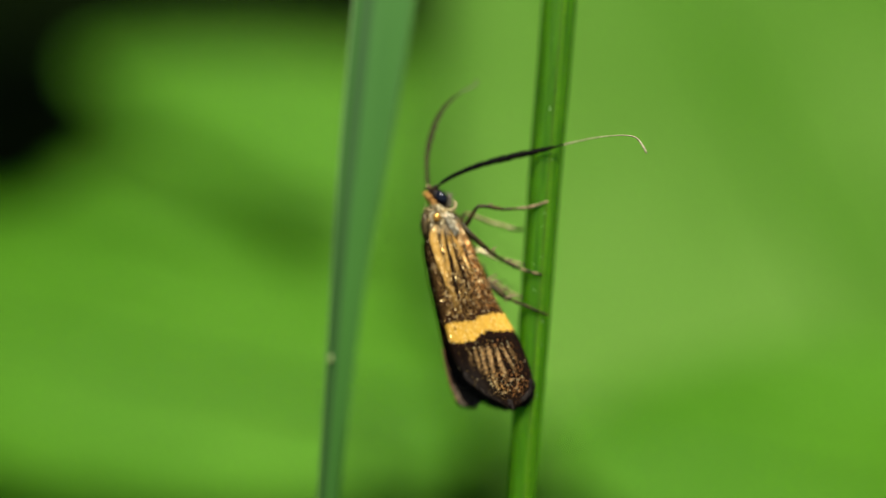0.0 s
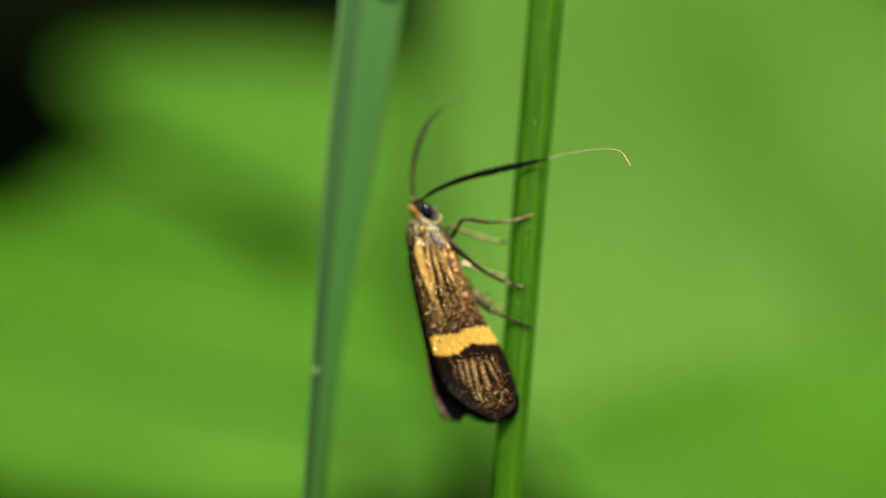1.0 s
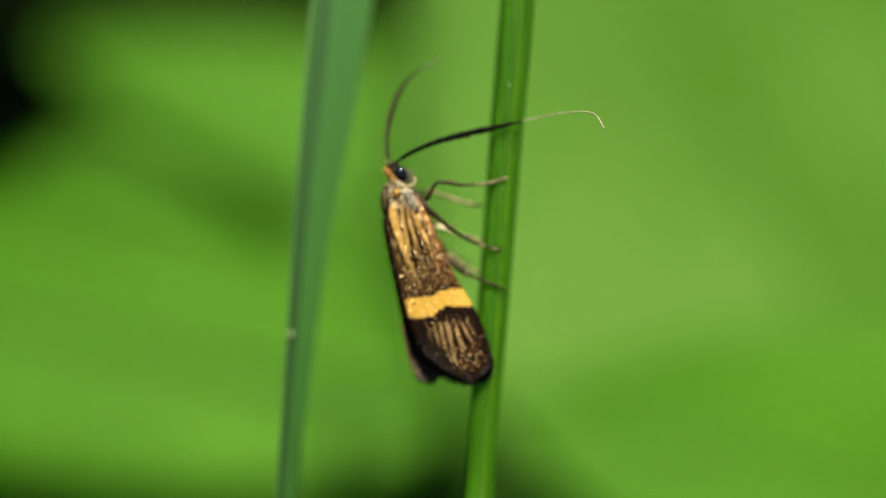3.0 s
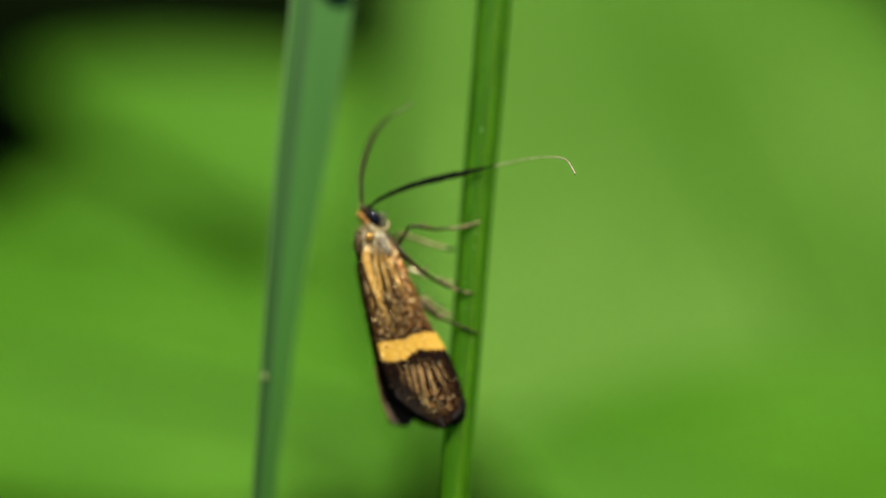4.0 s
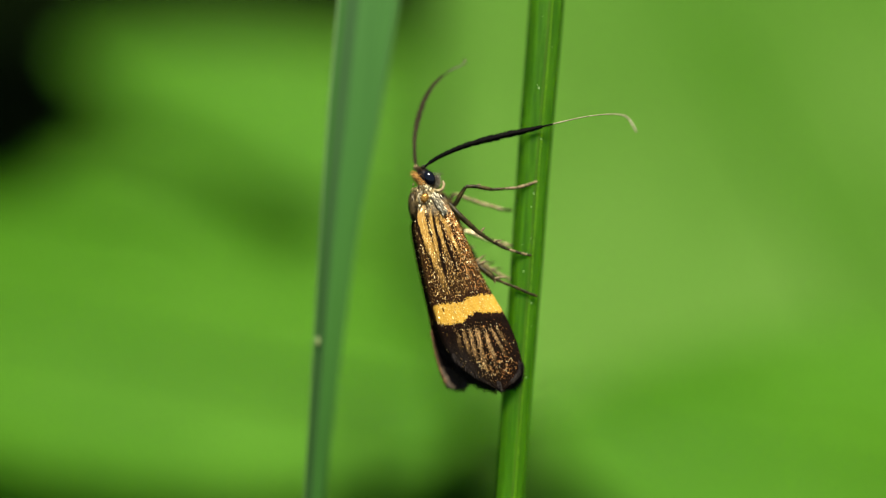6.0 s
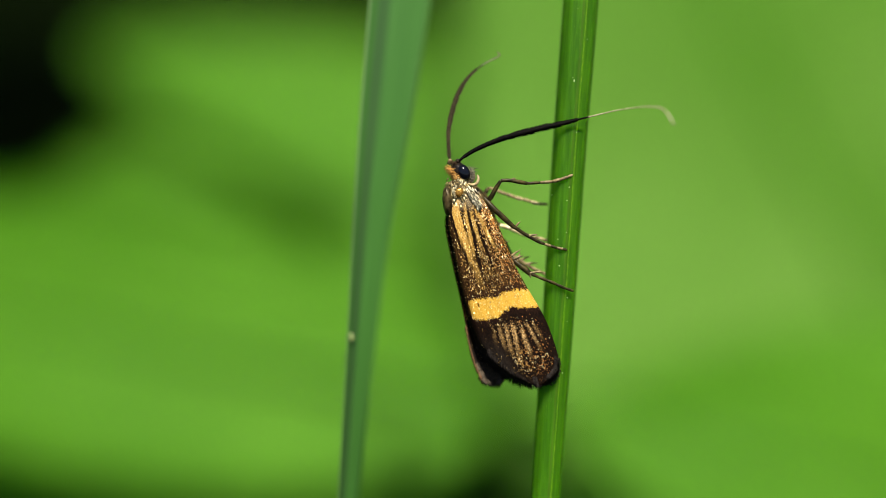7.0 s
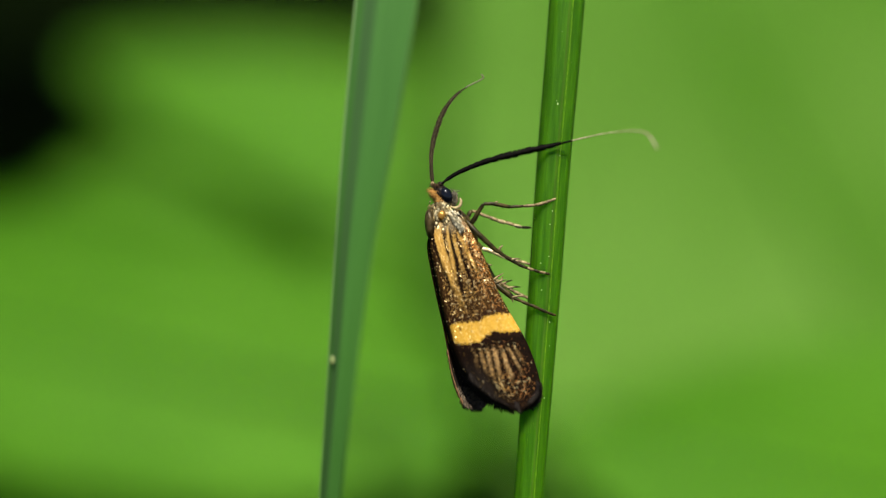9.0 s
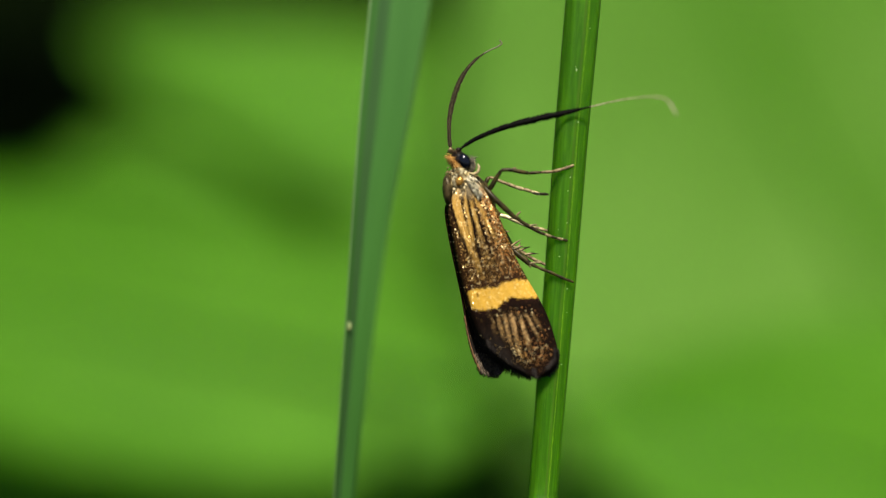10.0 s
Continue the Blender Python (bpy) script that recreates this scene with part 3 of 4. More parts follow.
def near_depth(s, t):
    """The wing's arch: steep at the back ridge, flat over the middle, turned down at the front edge."""
    amp = 0.1 + 0.9 * min(1.0, s / 0.30) ** 0.7
    arch = 0.6 * math.exp(-t / 0.04) - 0.16 + 0.5 * (t - 0.5) ** 2 + 0.3 * math.exp((t - 1) / 0.06)
    veins = 0.012 * math.cos(t * 44) * min(1.0, 6 * t) * (1 - 0.5 * s)
    return arch * amp + veins - 0.18 * s


def far_depth(s, t):
    return 0.35 + 0.54 * math.sin(math.pi * min(1.0, t * 0.8 + 0.1)) + 0.1 * s


def build_wing(ob):
    rule = lambda a, b, s, t: (t, (b - 366) / 333)
    bm = sheet(bmesh.new(), NEAR_WING, near_depth, 0.05, 90, 50, rule)
    near = part("forewing", bm, WING, ob, "bronze-brown forewing with a yellow cross band")
    bm = sheet(bmesh.new(), FAR_WING, far_depth, 0.05, 50, 24, rule)
    far = part("forewing", bm, WING, ob, "far forewing, dark brown at its end")
    # fringe of fine hair scales round the ends
    roots = []
    for i in range(900):
        s = rng.uniform(0.55, 1.0)
        la, lb, ra, rb = glide(NEAR_WING, s)
        if s > 0.985:
            t = rng.random()
        elif rng.random() < 0.62:
            t = 0.0
            if s < 0.62:
                continue
        else:
            t = 1.0
            if s < 0.7:
                continue
        a, b = la + (ra - la) * t, lb + (rb - lb) * t
        w = near_depth(s, t)
        out = -0.25 if t < 0.3 else (0.35 if t > 0.7 else 0.05)
        down = 1.0
        if t == 1.0:
            out, down = 0.9, 0.5 + (s - 0.7) * 2
        ln = (rng.uniform(6, 14) if s < 0.93 else rng.uniform(3, 8)) * (1.0 if t < 0.99 else 0.5) * min(1.0, 0.4 + (s - 0.55) * 2)
        roots.append((spot(a + rng.uniform(-1, 2) * (1 if t < 0.5 else -1), b - 3, w + 0.02), spot(a + out * ln + rng.gauss(0, 1.2), b + down * ln, w + rng.gauss(0.03, 0.06)), Vector((0, 0, 0))))
    for i in range(2200):
        side = rng.random()
        s, t = (rng.uniform(0.70, 1.0), 0.0) if side < 0.5 else ((rng.uniform(0.72, 1.0), 1.0) if side < 0.93 else (1.0, rng.random()))
        la, lb, ra, rb = glide(NEAR_WING, s)
        a, b = la + (ra - la) * t, lb + (rb - lb) * t
        way = Vector((a - 830, b - 590)).normalized()
        q = math.atan2(way.y, way.x) + rng.gauss(0, 0.15)
        q = 0.55 * q + 0.45 * 1.35
        ins = rng.uniform(0, 16)
        ln = rng.uniform(4, 13) - 0.4 * ins if t < 1 else rng.uniform(1, 4) - 0.3 * ins
        if s < 0.82:
            ln *= 0.5
        a0, b0 = a - math.cos(q) * ins, b - math.sin(q) * ins
        inner = 0.01 * ins
        w0 = near_depth(s, inner if t == 0 else (1 - inner if t == 1 else t)) - 0.012
        roots.append((spot(a0, b0, w0), spot(a + math.cos(q) * ln, b + math.sin(q) * ln, (near_depth(s, t) if ln > 0 else w0) - 0.01 + rng.gauss(0.0, 0.03)), -AHEAD * 0.00001))
    tagged(part("fringe", hairs(bmesh.new(), roots, 0.010), FRINGE, near, "dark hair fringe of the wing"), kind="stuff")
    roots, dark_roots = [], []
    for i in range(420):
        s = rng.uniform(0.5, 1.0)
        la, lb, ra, rb = glide(FAR_WING, s)
        t = rng.random() if s > 0.95 else 0.0
        a, b = la + (ra - la) * t, lb + (rb - lb) * t
        w = far_depth(s, t)
        ln = rng.uniform(4, 9) * (0.7 if s < 0.8 else 1)
        (roots if s < 0.86 else dark_roots).append((spot(a + 1, b - 2, w - 0.02), spot(a - (0.25 if t == 0 else 0) * ln + rng.gauss(0, 1), b + ln, w + rng.gauss(-0.05, 0.05)), Vector((0, 0, 0))))
    # paler hairs over the far wing's end stand in for bounce light
    for i in range(700):
        s, t = rng.uniform(0.72, 1.0), rng.random()
        la, lb, ra, rb = glide(FAR_WING, s)
        a, b, w = la + (ra - la) * t, lb + (rb - lb) * t, far_depth(s, t) - 0.02
        dark_roots.append((spot(a, b - 6, w), spot(a + rng.gauss(0, 1), b + rng.uniform(2, 6), w - 0.03), Vector((0, 0, 0))))
    tagged(part("fringe", hairs(bmesh.new(), dark_roots, 0.016), FRINGE_LIGHTENED, far, "brown hair fringe of the wing, lightened for bounce light"), kind="stuff")
    tagged(part("fringe", hairs(bmesh.new(), roots, 0.011), FRINGE_WARM, far, "red-brown hair fringe along the wing's edge"), kind="stuff")


def build_head(ob):
    bm = egg(bmesh.new(), spot(721, 319, 0.3), 0.40, 0.46, 0.42, 20, 0.06)
    head = part("head", bm, CHITIN, ob, "black head")
    part("eye", egg(bmesh.new(), spot(730, 321, 0.04), 0.29, 0.40, 0.28, 24), EYE, head, "glossy black compound eye")
    part("eye", egg(bmesh.new(), spot(728, 318, 0.62), 0.25, 0.34, 0.24, 20), EYE, head, "glossy black compound eye")
    roots = []
    for i in range(560):
        k = rng.random()
        a, b = 708 + 16 * k + rng.gauss(0, 2.2), 314 + 19 * k + rng.gauss(0, 2.2)
        w = 0.05 + rng.uniform(-0.2, 0.5)
        ln = rng.uniform(7, 13) + 1 * k
        q = radians(rng.uniform(150, 205) + 25 * k)
        roots.append((spot(a, b, w), spot(a + math.cos(q) * ln, b - math.sin(q) * ln * 0.9, w - rng.uniform(0.0, 0.15)), Vector((0, 0, 0.00003))))
    tagged(part("head_hair", hairs(bmesh.new(), roots, 0.011), HAIR, head, "tuft of orange head hair"), kind="stuff")
    crown = []
    for i in range(120):
        a, b = 714 + rng.gauss(0, 5), 306 + rng.gauss(0, 3)
        q = radians(rng.uniform(60, 170))
        ln = rng.uniform(4, 9)
        crown.append((spot(a, b, 0.15 + rng.uniform(-0.25, 0.3)), spot(a + math.cos(q) * ln, b - math.sin(q) * ln, 0.12), Vector((0, 0, 0))))
    tagged(part("crown_hair", hairs(bmesh.new(), crown, 0.011), BROWN_HAIR, head, "dark brown hair on the crown"), kind="stuff")
    part("antenna_base", egg(bmesh.new(), spot(706, 301, 0.45), 0.10, 0.13, 0.1), PALE, head, "brown antenna socket")
    part("antenna_base", egg(bmesh.new(), spot(720, 301, 0.12), 0.11, 0.12, 0.1), CHITIN, head, "black antenna socket")
    roots = []
    for i in range(260):
        a, b = 739 + rng.gauss(0, 3), 326 + rng.gauss(0, 6)
        w = 0.15 + rng.uniform(-0.2, 0.4)
        ln = rng.uniform(7, 14)
        q = radians(rng.uniform(-50, 70))
        roots.append((spot(a, b, w), spot(a + math.cos(q) * ln, b - math.sin(q) * ln, w + rng.gauss(0, 0.05)), Vector((0, 0, 0))))
    tagged(part("face_hair", hairs(bmesh.new(), roots, 0.010), FUR, head, "greyish hair on the face"), kind="stuff")
    for rows in ([(737, 340, 0.1, 4), (746, 343, 0.05, 5.5), (753, 340, 0.03, 6), (756, 332, 0.03, 5.5), (754, 325, 0.05, 3)], [(736, 338, 0.4, 4), (742, 338, 0.4, 5.5), (747, 334, 0.4, 5.5), (749, 327, 0.4, 5), (747, 321, 0.4, 3)]):
        part("palp", tube(bmesh.new(), limb(rows), 20, 8), PALE_BRIGHT, head, "curled cream mouth palp")
    for name, mat, rows in (("antenna", FEELER, [(722, 302, 0.1, 4.5), (727, 296, 0.05, 4.5), (745, 284, 0.1, 5), (768, 273, 0.06, 6), (800, 260.5, 0.04, 7.5), (840, 250, 0.02, 9), (875, 241.5, 0.0, 8.5), (905, 235, -0.02, 6), (925, 230, -0.02, 4), (950, 224, -0.05, 3)]),
                            ("antenna", FEELER_FAR, [(710, 304, 0.45, 5), (706, 296, 0.48, 5), (704, 275, 0.5, 4.5), (704, 248, 0.55, 5.5), (709, 220, 0.6, 6.8), (718, 190, 0.65, 6.5), (731, 164, 0.72, 4.6), (748, 144, 0.8, 3.2), (765, 131, 0.87, 2.6)])):
        an = part(name, tube(bmesh.new(), limb(rows), 60, 10), mat, ob, "long black antenna, thick with scales")
        roots = []
        for i in range(620):
            x = rng.uniform(0.12, 0.9)
            a, b, w, d = glide(rows, x)
            a2, b2, *_ = glide(rows, min(1, x + 0.02))
            way = Vector((a2 - a, b2 - b)).normalized()
            sgn = rng.choice((-1, 1))
            nx, ny = -way.y * sgn, way.x * sgn
            ln = d * 0.5
            roots.append((spot(a + nx * d * 0.3, b + ny * d * 0.3, w), spot(a + nx * (d * 0.3 + ln) + way.x * 6, b + ny * (d * 0.3 + ln) + way.y * 6, w), Vector((0, 0, 0))))
        tagged(part("antenna_fuzz", hairs(bmesh.new(), roots, 0.017), mat, an, "black bristly antenna scales"), kind="stuff")
        if rows[0][0] == 722:
            tip = [(948, 224.5, -0.05, 2.6), (975, 218, -0.15, 2.1), (1005, 211.5, -0.3, 1.9), (1035, 207.5, -0.6, 1.9), (1060, 206.5, -0.9, 2.1), (1078, 210, -1.2, 2.8), (1088, 220, -1.4, 3.2), (1098, 238, -1.6, 3.2)]
        else:
            tip = [(763, 132, 0.86, 2.6), (776, 125, 0.92, 2.4), (787, 120, 0.97, 2.4), (795, 114, 1.0, 2.8), (791, 108, 1.02, 2.4)]
        near = rows[0][0] == 722
        part("antenna_tip", tube(bmesh.new(), limb(tip), 36, 8), FEELER_TIP if near else FEELER_END, an, "thin pale end of the antenna" if near else "thin end of the antenna")


def build_body(ob):
    bm = egg(bmesh.new(), spot(721, 354, 0.45), 0.56, 0.62, 0.56, 10, 0.05, 2)
    th = part("thorax", bm, BRONZE, ob, "bronze scaled thorax")
    part("collar", egg(bmesh.new(), spot(719, 341, 0.35), 0.50, 0.20, 0.48, 6, 0.1, 5), BRONZE, th)
    part("tegula", egg(bmesh.new(), spot(722, 356, -0.08), 0.19, 0.24, 0.14, -20, 0.08, 4), GOLD, th, "gold shoulder scale")
    part("tegula", egg(bmesh.new(), spot(702, 371, 0.18), 0.25, 0.72, 0.44, 4, 0.08, 9), DARK_BRONZE, th, "dark bronze shoulder scale")
    part("breast", egg(bmesh.new(), spot(764, 374, 0.7), 0.36, 0.95, 0.5, 33, 0.08, 3), DARK_BRONZE, th, "dark bronze underside of the thorax")
    part("abdomen", tube(bmesh.new(), limb([(742, 372, 0.7, 34), (757, 420, 0.7, 44), (773, 480, 0.75, 46), (786, 540, 0.8, 42), (797, 600, 0.85, 32), (803, 640, 0.9, 16)]), 30, 18), CHITIN, ob, "black abdomen under the wings")
    roots, pale_roots = [], []
    for i in range(220):
        a, b = 721 + rng.gauss(0, 11), 347 + rng.gauss(0, 9)
        if abs(a - 721) > 21:
            continue
        w = 0.45 - 0.58 * math.sqrt(max(0.05, 1 - ((a - 721) / 23) ** 2))
        row = (spot(a, b, w), spot(a + (a - 721) * 0.15 + rng.gauss(1, 2), b + rng.uniform(6, 11), w - 0.005), Vector((0, 0, 0)))
        (pale_roots if rng.random() < 0.6 and 709 < a < 737 else roots).append(row)
    tagged(part("pale_fur", hairs(bmesh.new(), pale_roots, 0.06), SILVER, th, "silvery gold thorax scales"), kind="stuff")
    white = []
    for i in range(110):
        k = rng.random() * 0.75
        a, b = 738 + 22 * k + rng.gauss(0, 2.5), 350 + 34 * k + rng.gauss(0, 3)
        white.append((spot(a, b, -0.10 - 0.1 * k), spot(a + rng.uniform(3, 8), b + rng.uniform(8, 13), -0.16 - 0.1 * k), Vector((0, 0, 0))))
    tagged(part("shoulder_fur", hairs(bmesh.new(), white, 0.03), CREAM, th, "silvery shoulder scales"), kind="stuff")
    tagged(part("thorax_fur", hairs(bmesh.new(), roots, 0.04), BRONZE, th), kind="stuff")


LEGS = (
    # femur, tibia, tarsus as rows of the plan grid, then spurs
    ([(768, 372, 0.3, 9), (777, 366, 0.1, 10), (786, 350, 0, 9), (795, 336, -0.05, 7)], [(795, 335.5, -0.05, 7), (810, 335, -0.05, 7.5), (828, 338, 0, 8.5), (842, 340.5, 0.05, 7)],
     [(842, 340.5, 0.05, 5), (865, 339, 0.05, 5), (885, 337.5, 0.05, 5.5), (903, 333, 0.05, 6), (914, 329, 0.08, 4.5), (922, 326, 0.12, 4)], False, "front leg"),
    ([(766, 364, 0.79, 8), (772, 352, 0.88, 9), (776, 348, 0.91, 6)], [(776, 348, 0.91, 6), (786, 351, 0.94, 6), (797, 356, 0.94, 6.5), (806, 359, 0.94, 6)],
     [(806, 359, 0.94, 5.5), (825, 366, 0.94, 6.5), (842, 370, 0.94, 5.5), (860, 376, 0.94, 6), (879, 377, 0.94, 3.5)], True, "front leg"),
    ([(766, 366, 0.2, 10), (780, 382, 0, 11), (800, 401, -0.05, 11), (820, 419, 0, 8)], [(820, 418, 0, 8), (833, 427, 0.05, 7), (848, 436, 0.05, 7), (863, 444, 0.05, 6.5)],
     [(863, 444, 0.05, 5.5), (880, 450, 0.05, 5), (897, 455, 0.06, 5), (912, 458, 0.12, 4)], False, "middle leg"),
    ([(775, 395, 0.79, 12), (784, 405, 0.85, 12), (793, 414, 0.88, 10)], [(793, 414, 0.88, 8), (806, 417, 0.91, 8.5), (820, 423, 0.91, 8), (836, 430, 0.91, 6.5)],
     [(836, 430, 0.91, 6), (852, 435, 0.91, 6.5), (866, 438, 0.91, 6), (880, 442, 0.88, 4)], True, "middle leg"),
    ([(795, 440, 0.6, 12), (805, 458, 0.5, 12), (815, 474, 0.35, 10)], [(814, 472, 0.35, 9), (826, 483, 0.25, 11), (838, 492, 0.2, 12), (847, 500, 0.15, 10)],
     [(847, 499, 0.15, 6), (865, 507, 0.1, 5.5), (885, 515, 0.06, 5.5), (905, 524, 0.06, 5), (923, 530.5, 0.14, 4)], False, "hind leg"),
    ([(800, 440, 0.88, 10), (808, 455, 0.91, 10), (816, 468, 0.91, 8)], [(815, 467, 0.91, 8), (828, 475, 0.91, 8), (842, 484, 0.91, 7)],
     [(842, 484, 0.91, 6), (856, 492, 0.91, 6), (872, 499, 0.9, 5), (884, 505, 0.88, 3.5)], True, "hind leg"),
)
SPURS = ((4, 812, 470, 0.3, 831, 457), (4, 818, 474, 0.2, 836, 468), (4, 824, 478, 0.25, 830, 462), (5, 838, 483, 0.8, 862, 481), (5, 830, 476, 0.8, 848, 469), (2, 822, 416, 0.0, 830, 408), (2, 845, 434, 0.0, 860, 431),
         (4, 845, 499, 0.1, 870, 497), (0, 812, 336, 0.0, 822, 331), (3, 812, 420, 0.8, 828, 417), (5, 800, 445, 0.75, 812, 443), (4, 846, 502, 0.1, 848, 508))


def reach(rows, pale):
    """Brings the outer joints back to the stem's surface."""
    return [(a, b, w + (0.0 if pale else 0.10) * min(1.0, max(0.0, (a - 790) / 90)), d) for a, b, w, d in rows]


def build_legs(ob):
    for n, (femur, tibia, tarsus, pale, title) in enumerate(LEGS):
        femur, tibia, tarsus = reach(femur, pale), reach(tibia, pale), reach(tarsus, pale)
        femur, tibia = ([(a, b, w, d * 0.88) for a, b, w, d in rows] for rows in (femur, tibia))
        leg = part("leg", tube(bmesh.new(), limb(femur), 24, 12), LEG, ob, "black " + title if not pale else "far " + title + " with cream scales")
        part("tibia", tube(bmesh.new(), limb(tibia), 24, 12), SILVER if n == 3 else (PALE if pale else LEG), leg)
        joints = 5
        for j in range(joints):
            rows = [glide(tarsus, (j + k / 3) / joints) for k in range(4)]
            rows = [(a, b, w, d * (0.85 if k in (0, 3) else 1.08)) for k, (a, b, w, d) in enumerate(rows)]
            part("tarsus", tube(bmesh.new(), limb(rows), 8, 10), LEG if n == 4 else ((PALE_BRIGHT if j % 2 and n != 5 else PALE) if pale else (PALE if j % 2 or (n == 0 and j > 1) else LEG)), leg)
        for k, a, b, w, a2, b2 in SPURS:
            if k == n:
                w += 0.05
                part("spur", tube(bmesh.new(), limb([(a, b, w, 4), ((a + a2) / 2, (b + b2) / 2 - 1, w, 3.4), (a2, b2, w, 0.8)]), 10, 8), PALE, leg, "pale leg spur")
        roots = []
        for i in range(70 if n in (2, 4) else 40):
            a, b, w, d = glide(tibia, rng.random())
            q = rng.uniform(0, 2 * math.pi)
            roots.append((spot(a, b, w), spot(a + math.cos(q) * d * 0.9 + 4, b + math.sin(q) * d * 0.9 + 2, w), Vector((0, 0, 0))))
        tagged(part("leg_hair", hairs(bmesh.new(), roots, 0.007), PALE if pale else LEG, leg), kind="stuff")


def build_moth():
    ob = thing("moth", spot(760, 440, 0.6), "bronze and black longhorn moth with yellow band on grass stem", "moth")
    build_body(ob)
    build_head(ob)
    build_wing(ob)
    build_legs(ob)


build_moth()


# ---- broad leaves behind ----
def leaf_mesh(length, width, droop, cup, wave, seed, ns=22, nt=12):
    bm = bmesh.new()
    layer = bm.loops.layers.uv.verify()
    g = []
    for i in range(ns + 1):
        s = i / ns
        half = width / 2 * (math.sin(math.pi * s ** 0.75) ** 0.8 if 0 < s < 1 else 0.0) + 0.0006
        row = []
        for j in range(nt + 1):
            t = j / nt * 2 - 1
            serr = 1 + 0.035 * math.sin(s * 60) * abs(t) ** 6
            x = half * t * serr
            z = -droop * s * s * length + cup * abs(t) ** 1.4 * half + wave * length * noise.noise(Vector((t * 1.2, s * 2.5, seed))) * (0.3 + abs(t))
            row.append(bm.verts.new((x, s * length, z)))
        g.append(row)
    for i in range(ns):
        for j in range(nt):
            f = bm.faces.new((g[i][j], g[i][j + 1], g[i + 1][j + 1], g[i + 1][j]))
            for lp, (p, q) in zip(f.loops, ((i, j), (i, j + 1), (i + 1, j + 1), (i + 1, j))):
                lp[layer].uv = (q / nt, p / ns)
    bmesh.ops.solidify(bm, geom=bm.faces[:], thickness=0.00025)
    return bm


def build_leaf(base, tip, width, facing, material, label, droop=0.12, cup=0.12, wave=0.03, seed=0, group=""):
    """A leaf from its base to its tip, its upper side towards facing, on a stalk from the ground."""
    base, tip = Vector(base), Vector(tip)
    y = (tip - base).normalized()
    z = (facing - y * facing.dot(y)).normalized()
    x = y.cross(z)
    m = Matrix.Translation(base) @ Matrix((x, y, z)).transposed().to_4x4()
    length = (tip - base).length
    ob = thing("broad_leaf", Vector((base.x, base.y, 0.0)), label, "leaf", group)
    across = width * (DIST + (base + tip - 2 * ORIGIN).dot(AHEAD) / 2 / MM) / FOCAL * MM
    bm = leaf_mesh(length, across, droop, cup, wave, seed)
    bmesh.ops.transform(bm, matrix=m, verts=bm.verts)
    lam = part("lamina", bm, material, ob)
    rib = [(*(m @ Vector((0, length * s, -droop * s * s * length - 0.0003))), 0.0011 * (1 - s) + 0.0002) for s in (0, 0.25, 0.5, 0.75, 1.0)]
    part("midrib", tube(bmesh.new(), rib, 16, 8), STEM, lam)
    way = base - y * 0.02 - Vector((0, 0, 0.01))
    stalk = [(*(base + y * 0.002), 0.0007), (*way, 0.0008), (way.x + 0.004, way.y + 0.006, way.z * 0.5, 0.0014), (base.x + 0.006, base.y + 0.01, -0.01, 0.0018)]
    part("leaf_stalk", tube(bmesh.new(), stalk, 18, 8), STEM, ob)
    return ob


UP_FACING = (TO_SUN * 0.8 - AHEAD * 0.5 + ABOVE * 0.3).normalized()
GROUP = "broad leaves behind the grass"
SIDE_FACING = (ABOVE * 0.3 - AHEAD + RIGHT * 0.45).normalized()
FLAT_FACING = (ABOVE * 0.27 - AHEAD * 1.0 + RIGHT * 0.55).normalized()
LOW_FACING = (ABOVE * 0.75 - AHEAD * 0.8 + RIGHT * 0.3).normalized()
SUNLIT = "broad sunlit green leaf, out of focus"
build_leaf(spot(330, 1370, 47), spot(150, 238, 53), 1080, UP_FACING, LEAF, SUNLIT, 0.03, 0.10, 0.02, 1, GROUP)
build_leaf(spot(840, 735, 41), spot(-820, 430, 41), 510, SIDE_FACING, LEAF, SUNLIT, 0.03, 0.10, 0.02, 6, GROUP)
build_leaf(spot(1000, 340, 60), spot(100, 78, 64), 320, SIDE_FACING, LEAF, SUNLIT, 0.03, 0.10, 0.02, 2, GROUP)
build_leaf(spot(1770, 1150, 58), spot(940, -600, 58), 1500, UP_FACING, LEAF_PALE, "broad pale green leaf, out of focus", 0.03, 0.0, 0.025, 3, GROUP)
build_leaf(spot(2060, 980, 36), spot(930, 740, 38), 600, FLAT_FACING, LEAF, SUNLIT, 0.03, 0.10, 0.02, 4, GROUP)
build_leaf(spot(1485, 1385, 46), spot(1035, 625, 52), 340, LOW_FACING, LEAF, SUNLIT, 0.03, 0.10, 0.02, 9, GROUP)
build_leaf(spot(925, 668, 50), spot(330, 520, 48), 390, SIDE_FACING, LEAF, "broad green leaf between larger ones", 0.03, 0.10, 0.02, 5, GROUP)
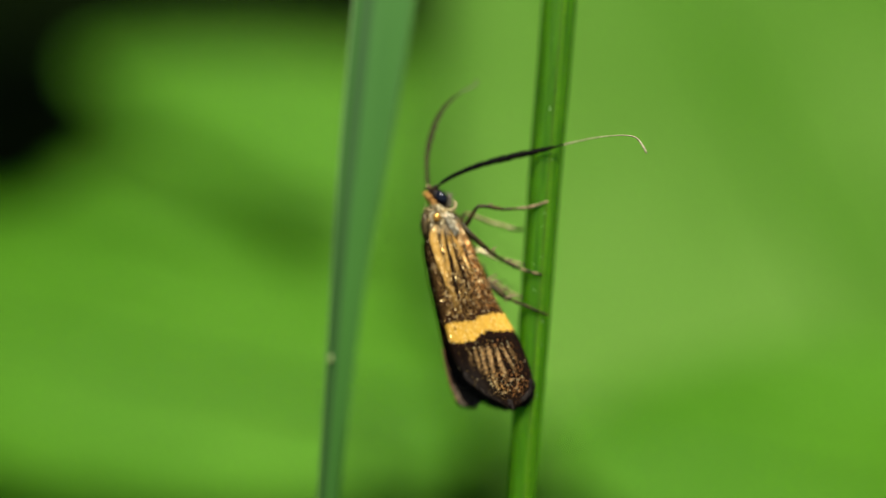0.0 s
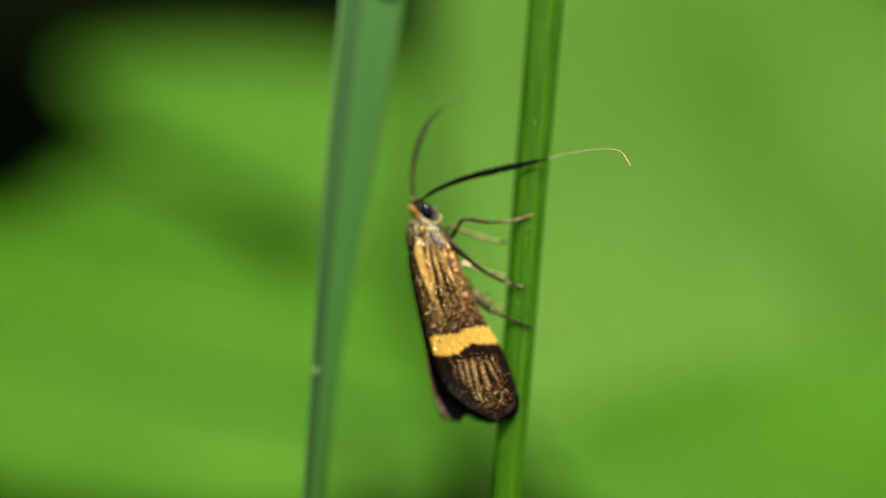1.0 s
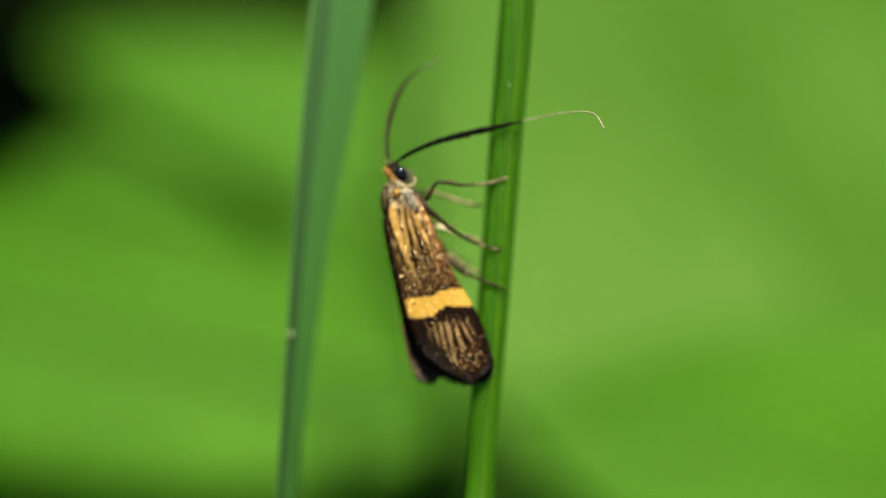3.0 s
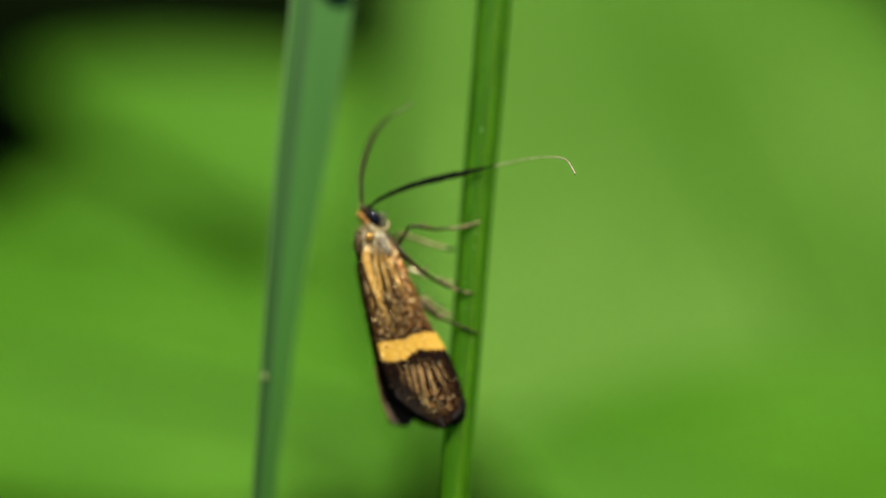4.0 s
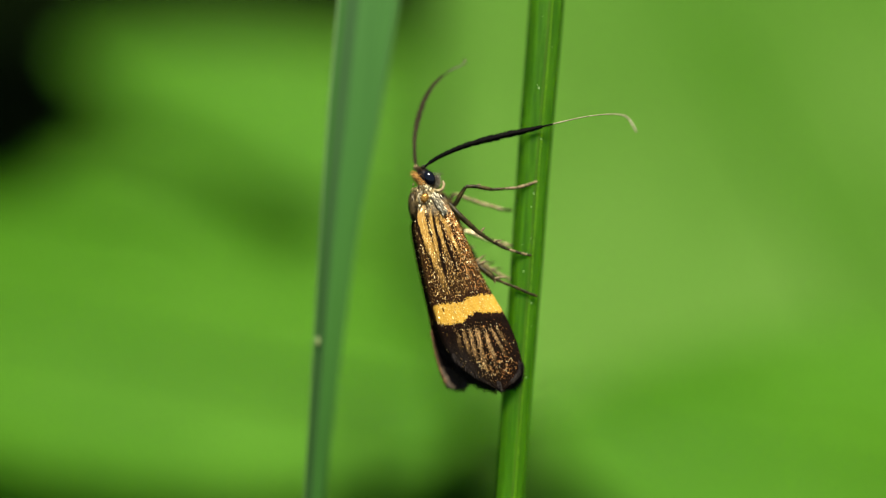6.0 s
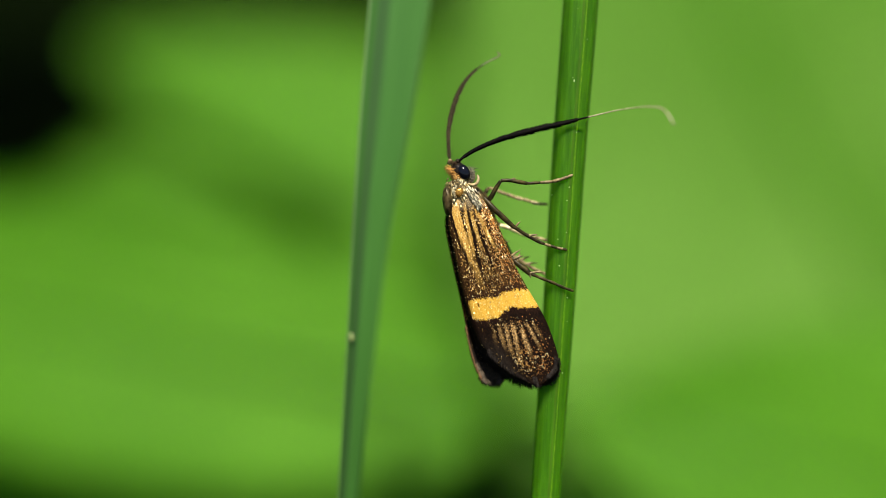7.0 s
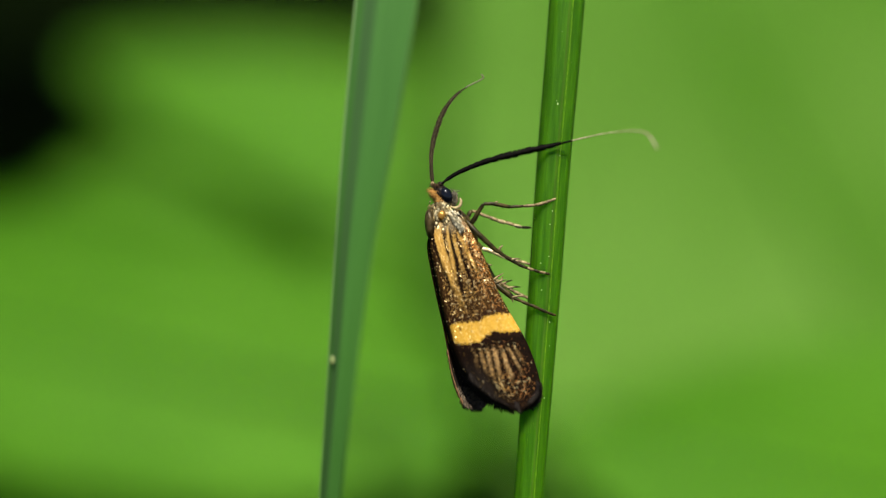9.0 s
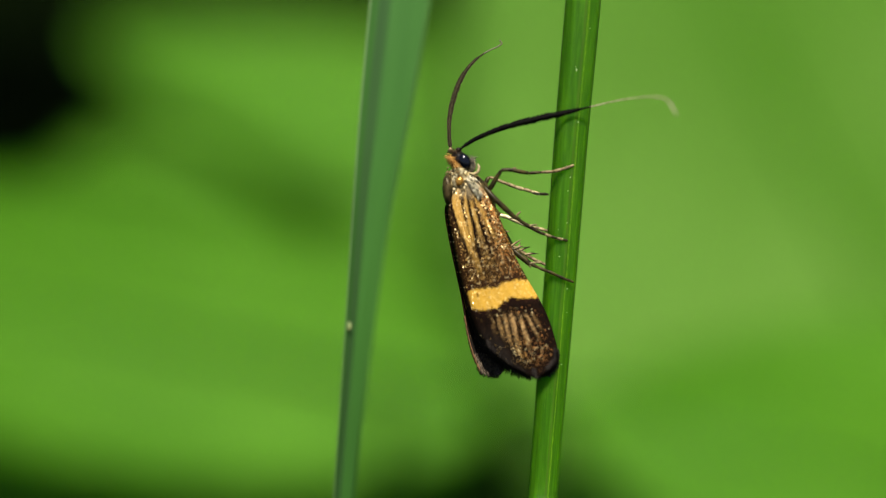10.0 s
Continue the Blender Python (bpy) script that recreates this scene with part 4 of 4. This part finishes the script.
build_leaf(spot(1080, 690, 62), spot(190, 225, 65.8), 430, SIDE_FACING, LEAF, "broad green leaf in the shade of others", 0.03, 0.10, 0.02, 8, GROUP)


# ---- herbs added, leaves out of view, to shade the ground behind ----
def build_shade_herb(at, height, seed):
    local = random.Random(seed)
    ob = thing("shade_herb", at, "leafy herb added to shade the ground behind", "herb", "tall herbs behind")
    top = (at.x + local.uniform(-0.02, 0.02), at.y + local.uniform(-0.02, 0.02), height)
    part("stalk", tube(bmesh.new(), [(at.x, at.y, -0.01, 0.003), (at.x + 0.01, at.y, height * 0.5, 0.0025), (*top, 0.001)], 12, 8), STALK, ob)
    for k in range(12):
        z = height - 0.02 - 0.02 * (k // 2)
        q = k * 2.4 + local.uniform(-0.3, 0.3)
        base = Vector((at.x + (top[0] - at.x) * z / height, at.y + (top[1] - at.y) * z / height, z))
        way = Vector((math.cos(q), math.sin(q), local.uniform(-0.35, 0.1))).normalized()
        up = Vector((0, 0, 1))
        zz = (up - way * up.dot(way)).normalized()
        m = Matrix.Translation(base) @ Matrix((way.cross(zz), way, zz)).transposed().to_4x4()
        bm = leaf_mesh(local.uniform(0.10, 0.14), 0.075, 0.15, 0.1, 0.03, seed + k, 8, 4)
        bmesh.ops.transform(bm, matrix=m, verts=bm.verts)
        part("leaf", bm, LEAF, ob)
    return ob


SHADE_HERBS = [build_shade_herb(Vector((0, 0, 0)), 0.55 + 0.05 * k, 40 + k) for k in range(3)]
place = random.Random(11)
spots = [(x * 0.15 + place.uniform(-0.06, 0.06), 0.36 + y * 0.15 + place.uniform(-0.05, 0.05)) for y in range(14) for x in range(-9, 8)]
spots = [(x, y) for x, y in spots if (abs(x + 0.1) / 1.25) ** 2 + ((y - 1.15) / 1.05) ** 2 < 1 + place.uniform(-0.25, 0.15) or (abs(x) < 0.9 and y < 1.4 and y - 0.36 > 0.15 * abs(x))]
for k, (x, y) in enumerate(spots):
    m = pose(x, y, 0, 0, 0, place.uniform(0, 360))
    if k < 3:
        SHADE_HERBS[k].matrix_basis = m
    else:
        copy_thing(SHADE_HERBS[k % 3], m)
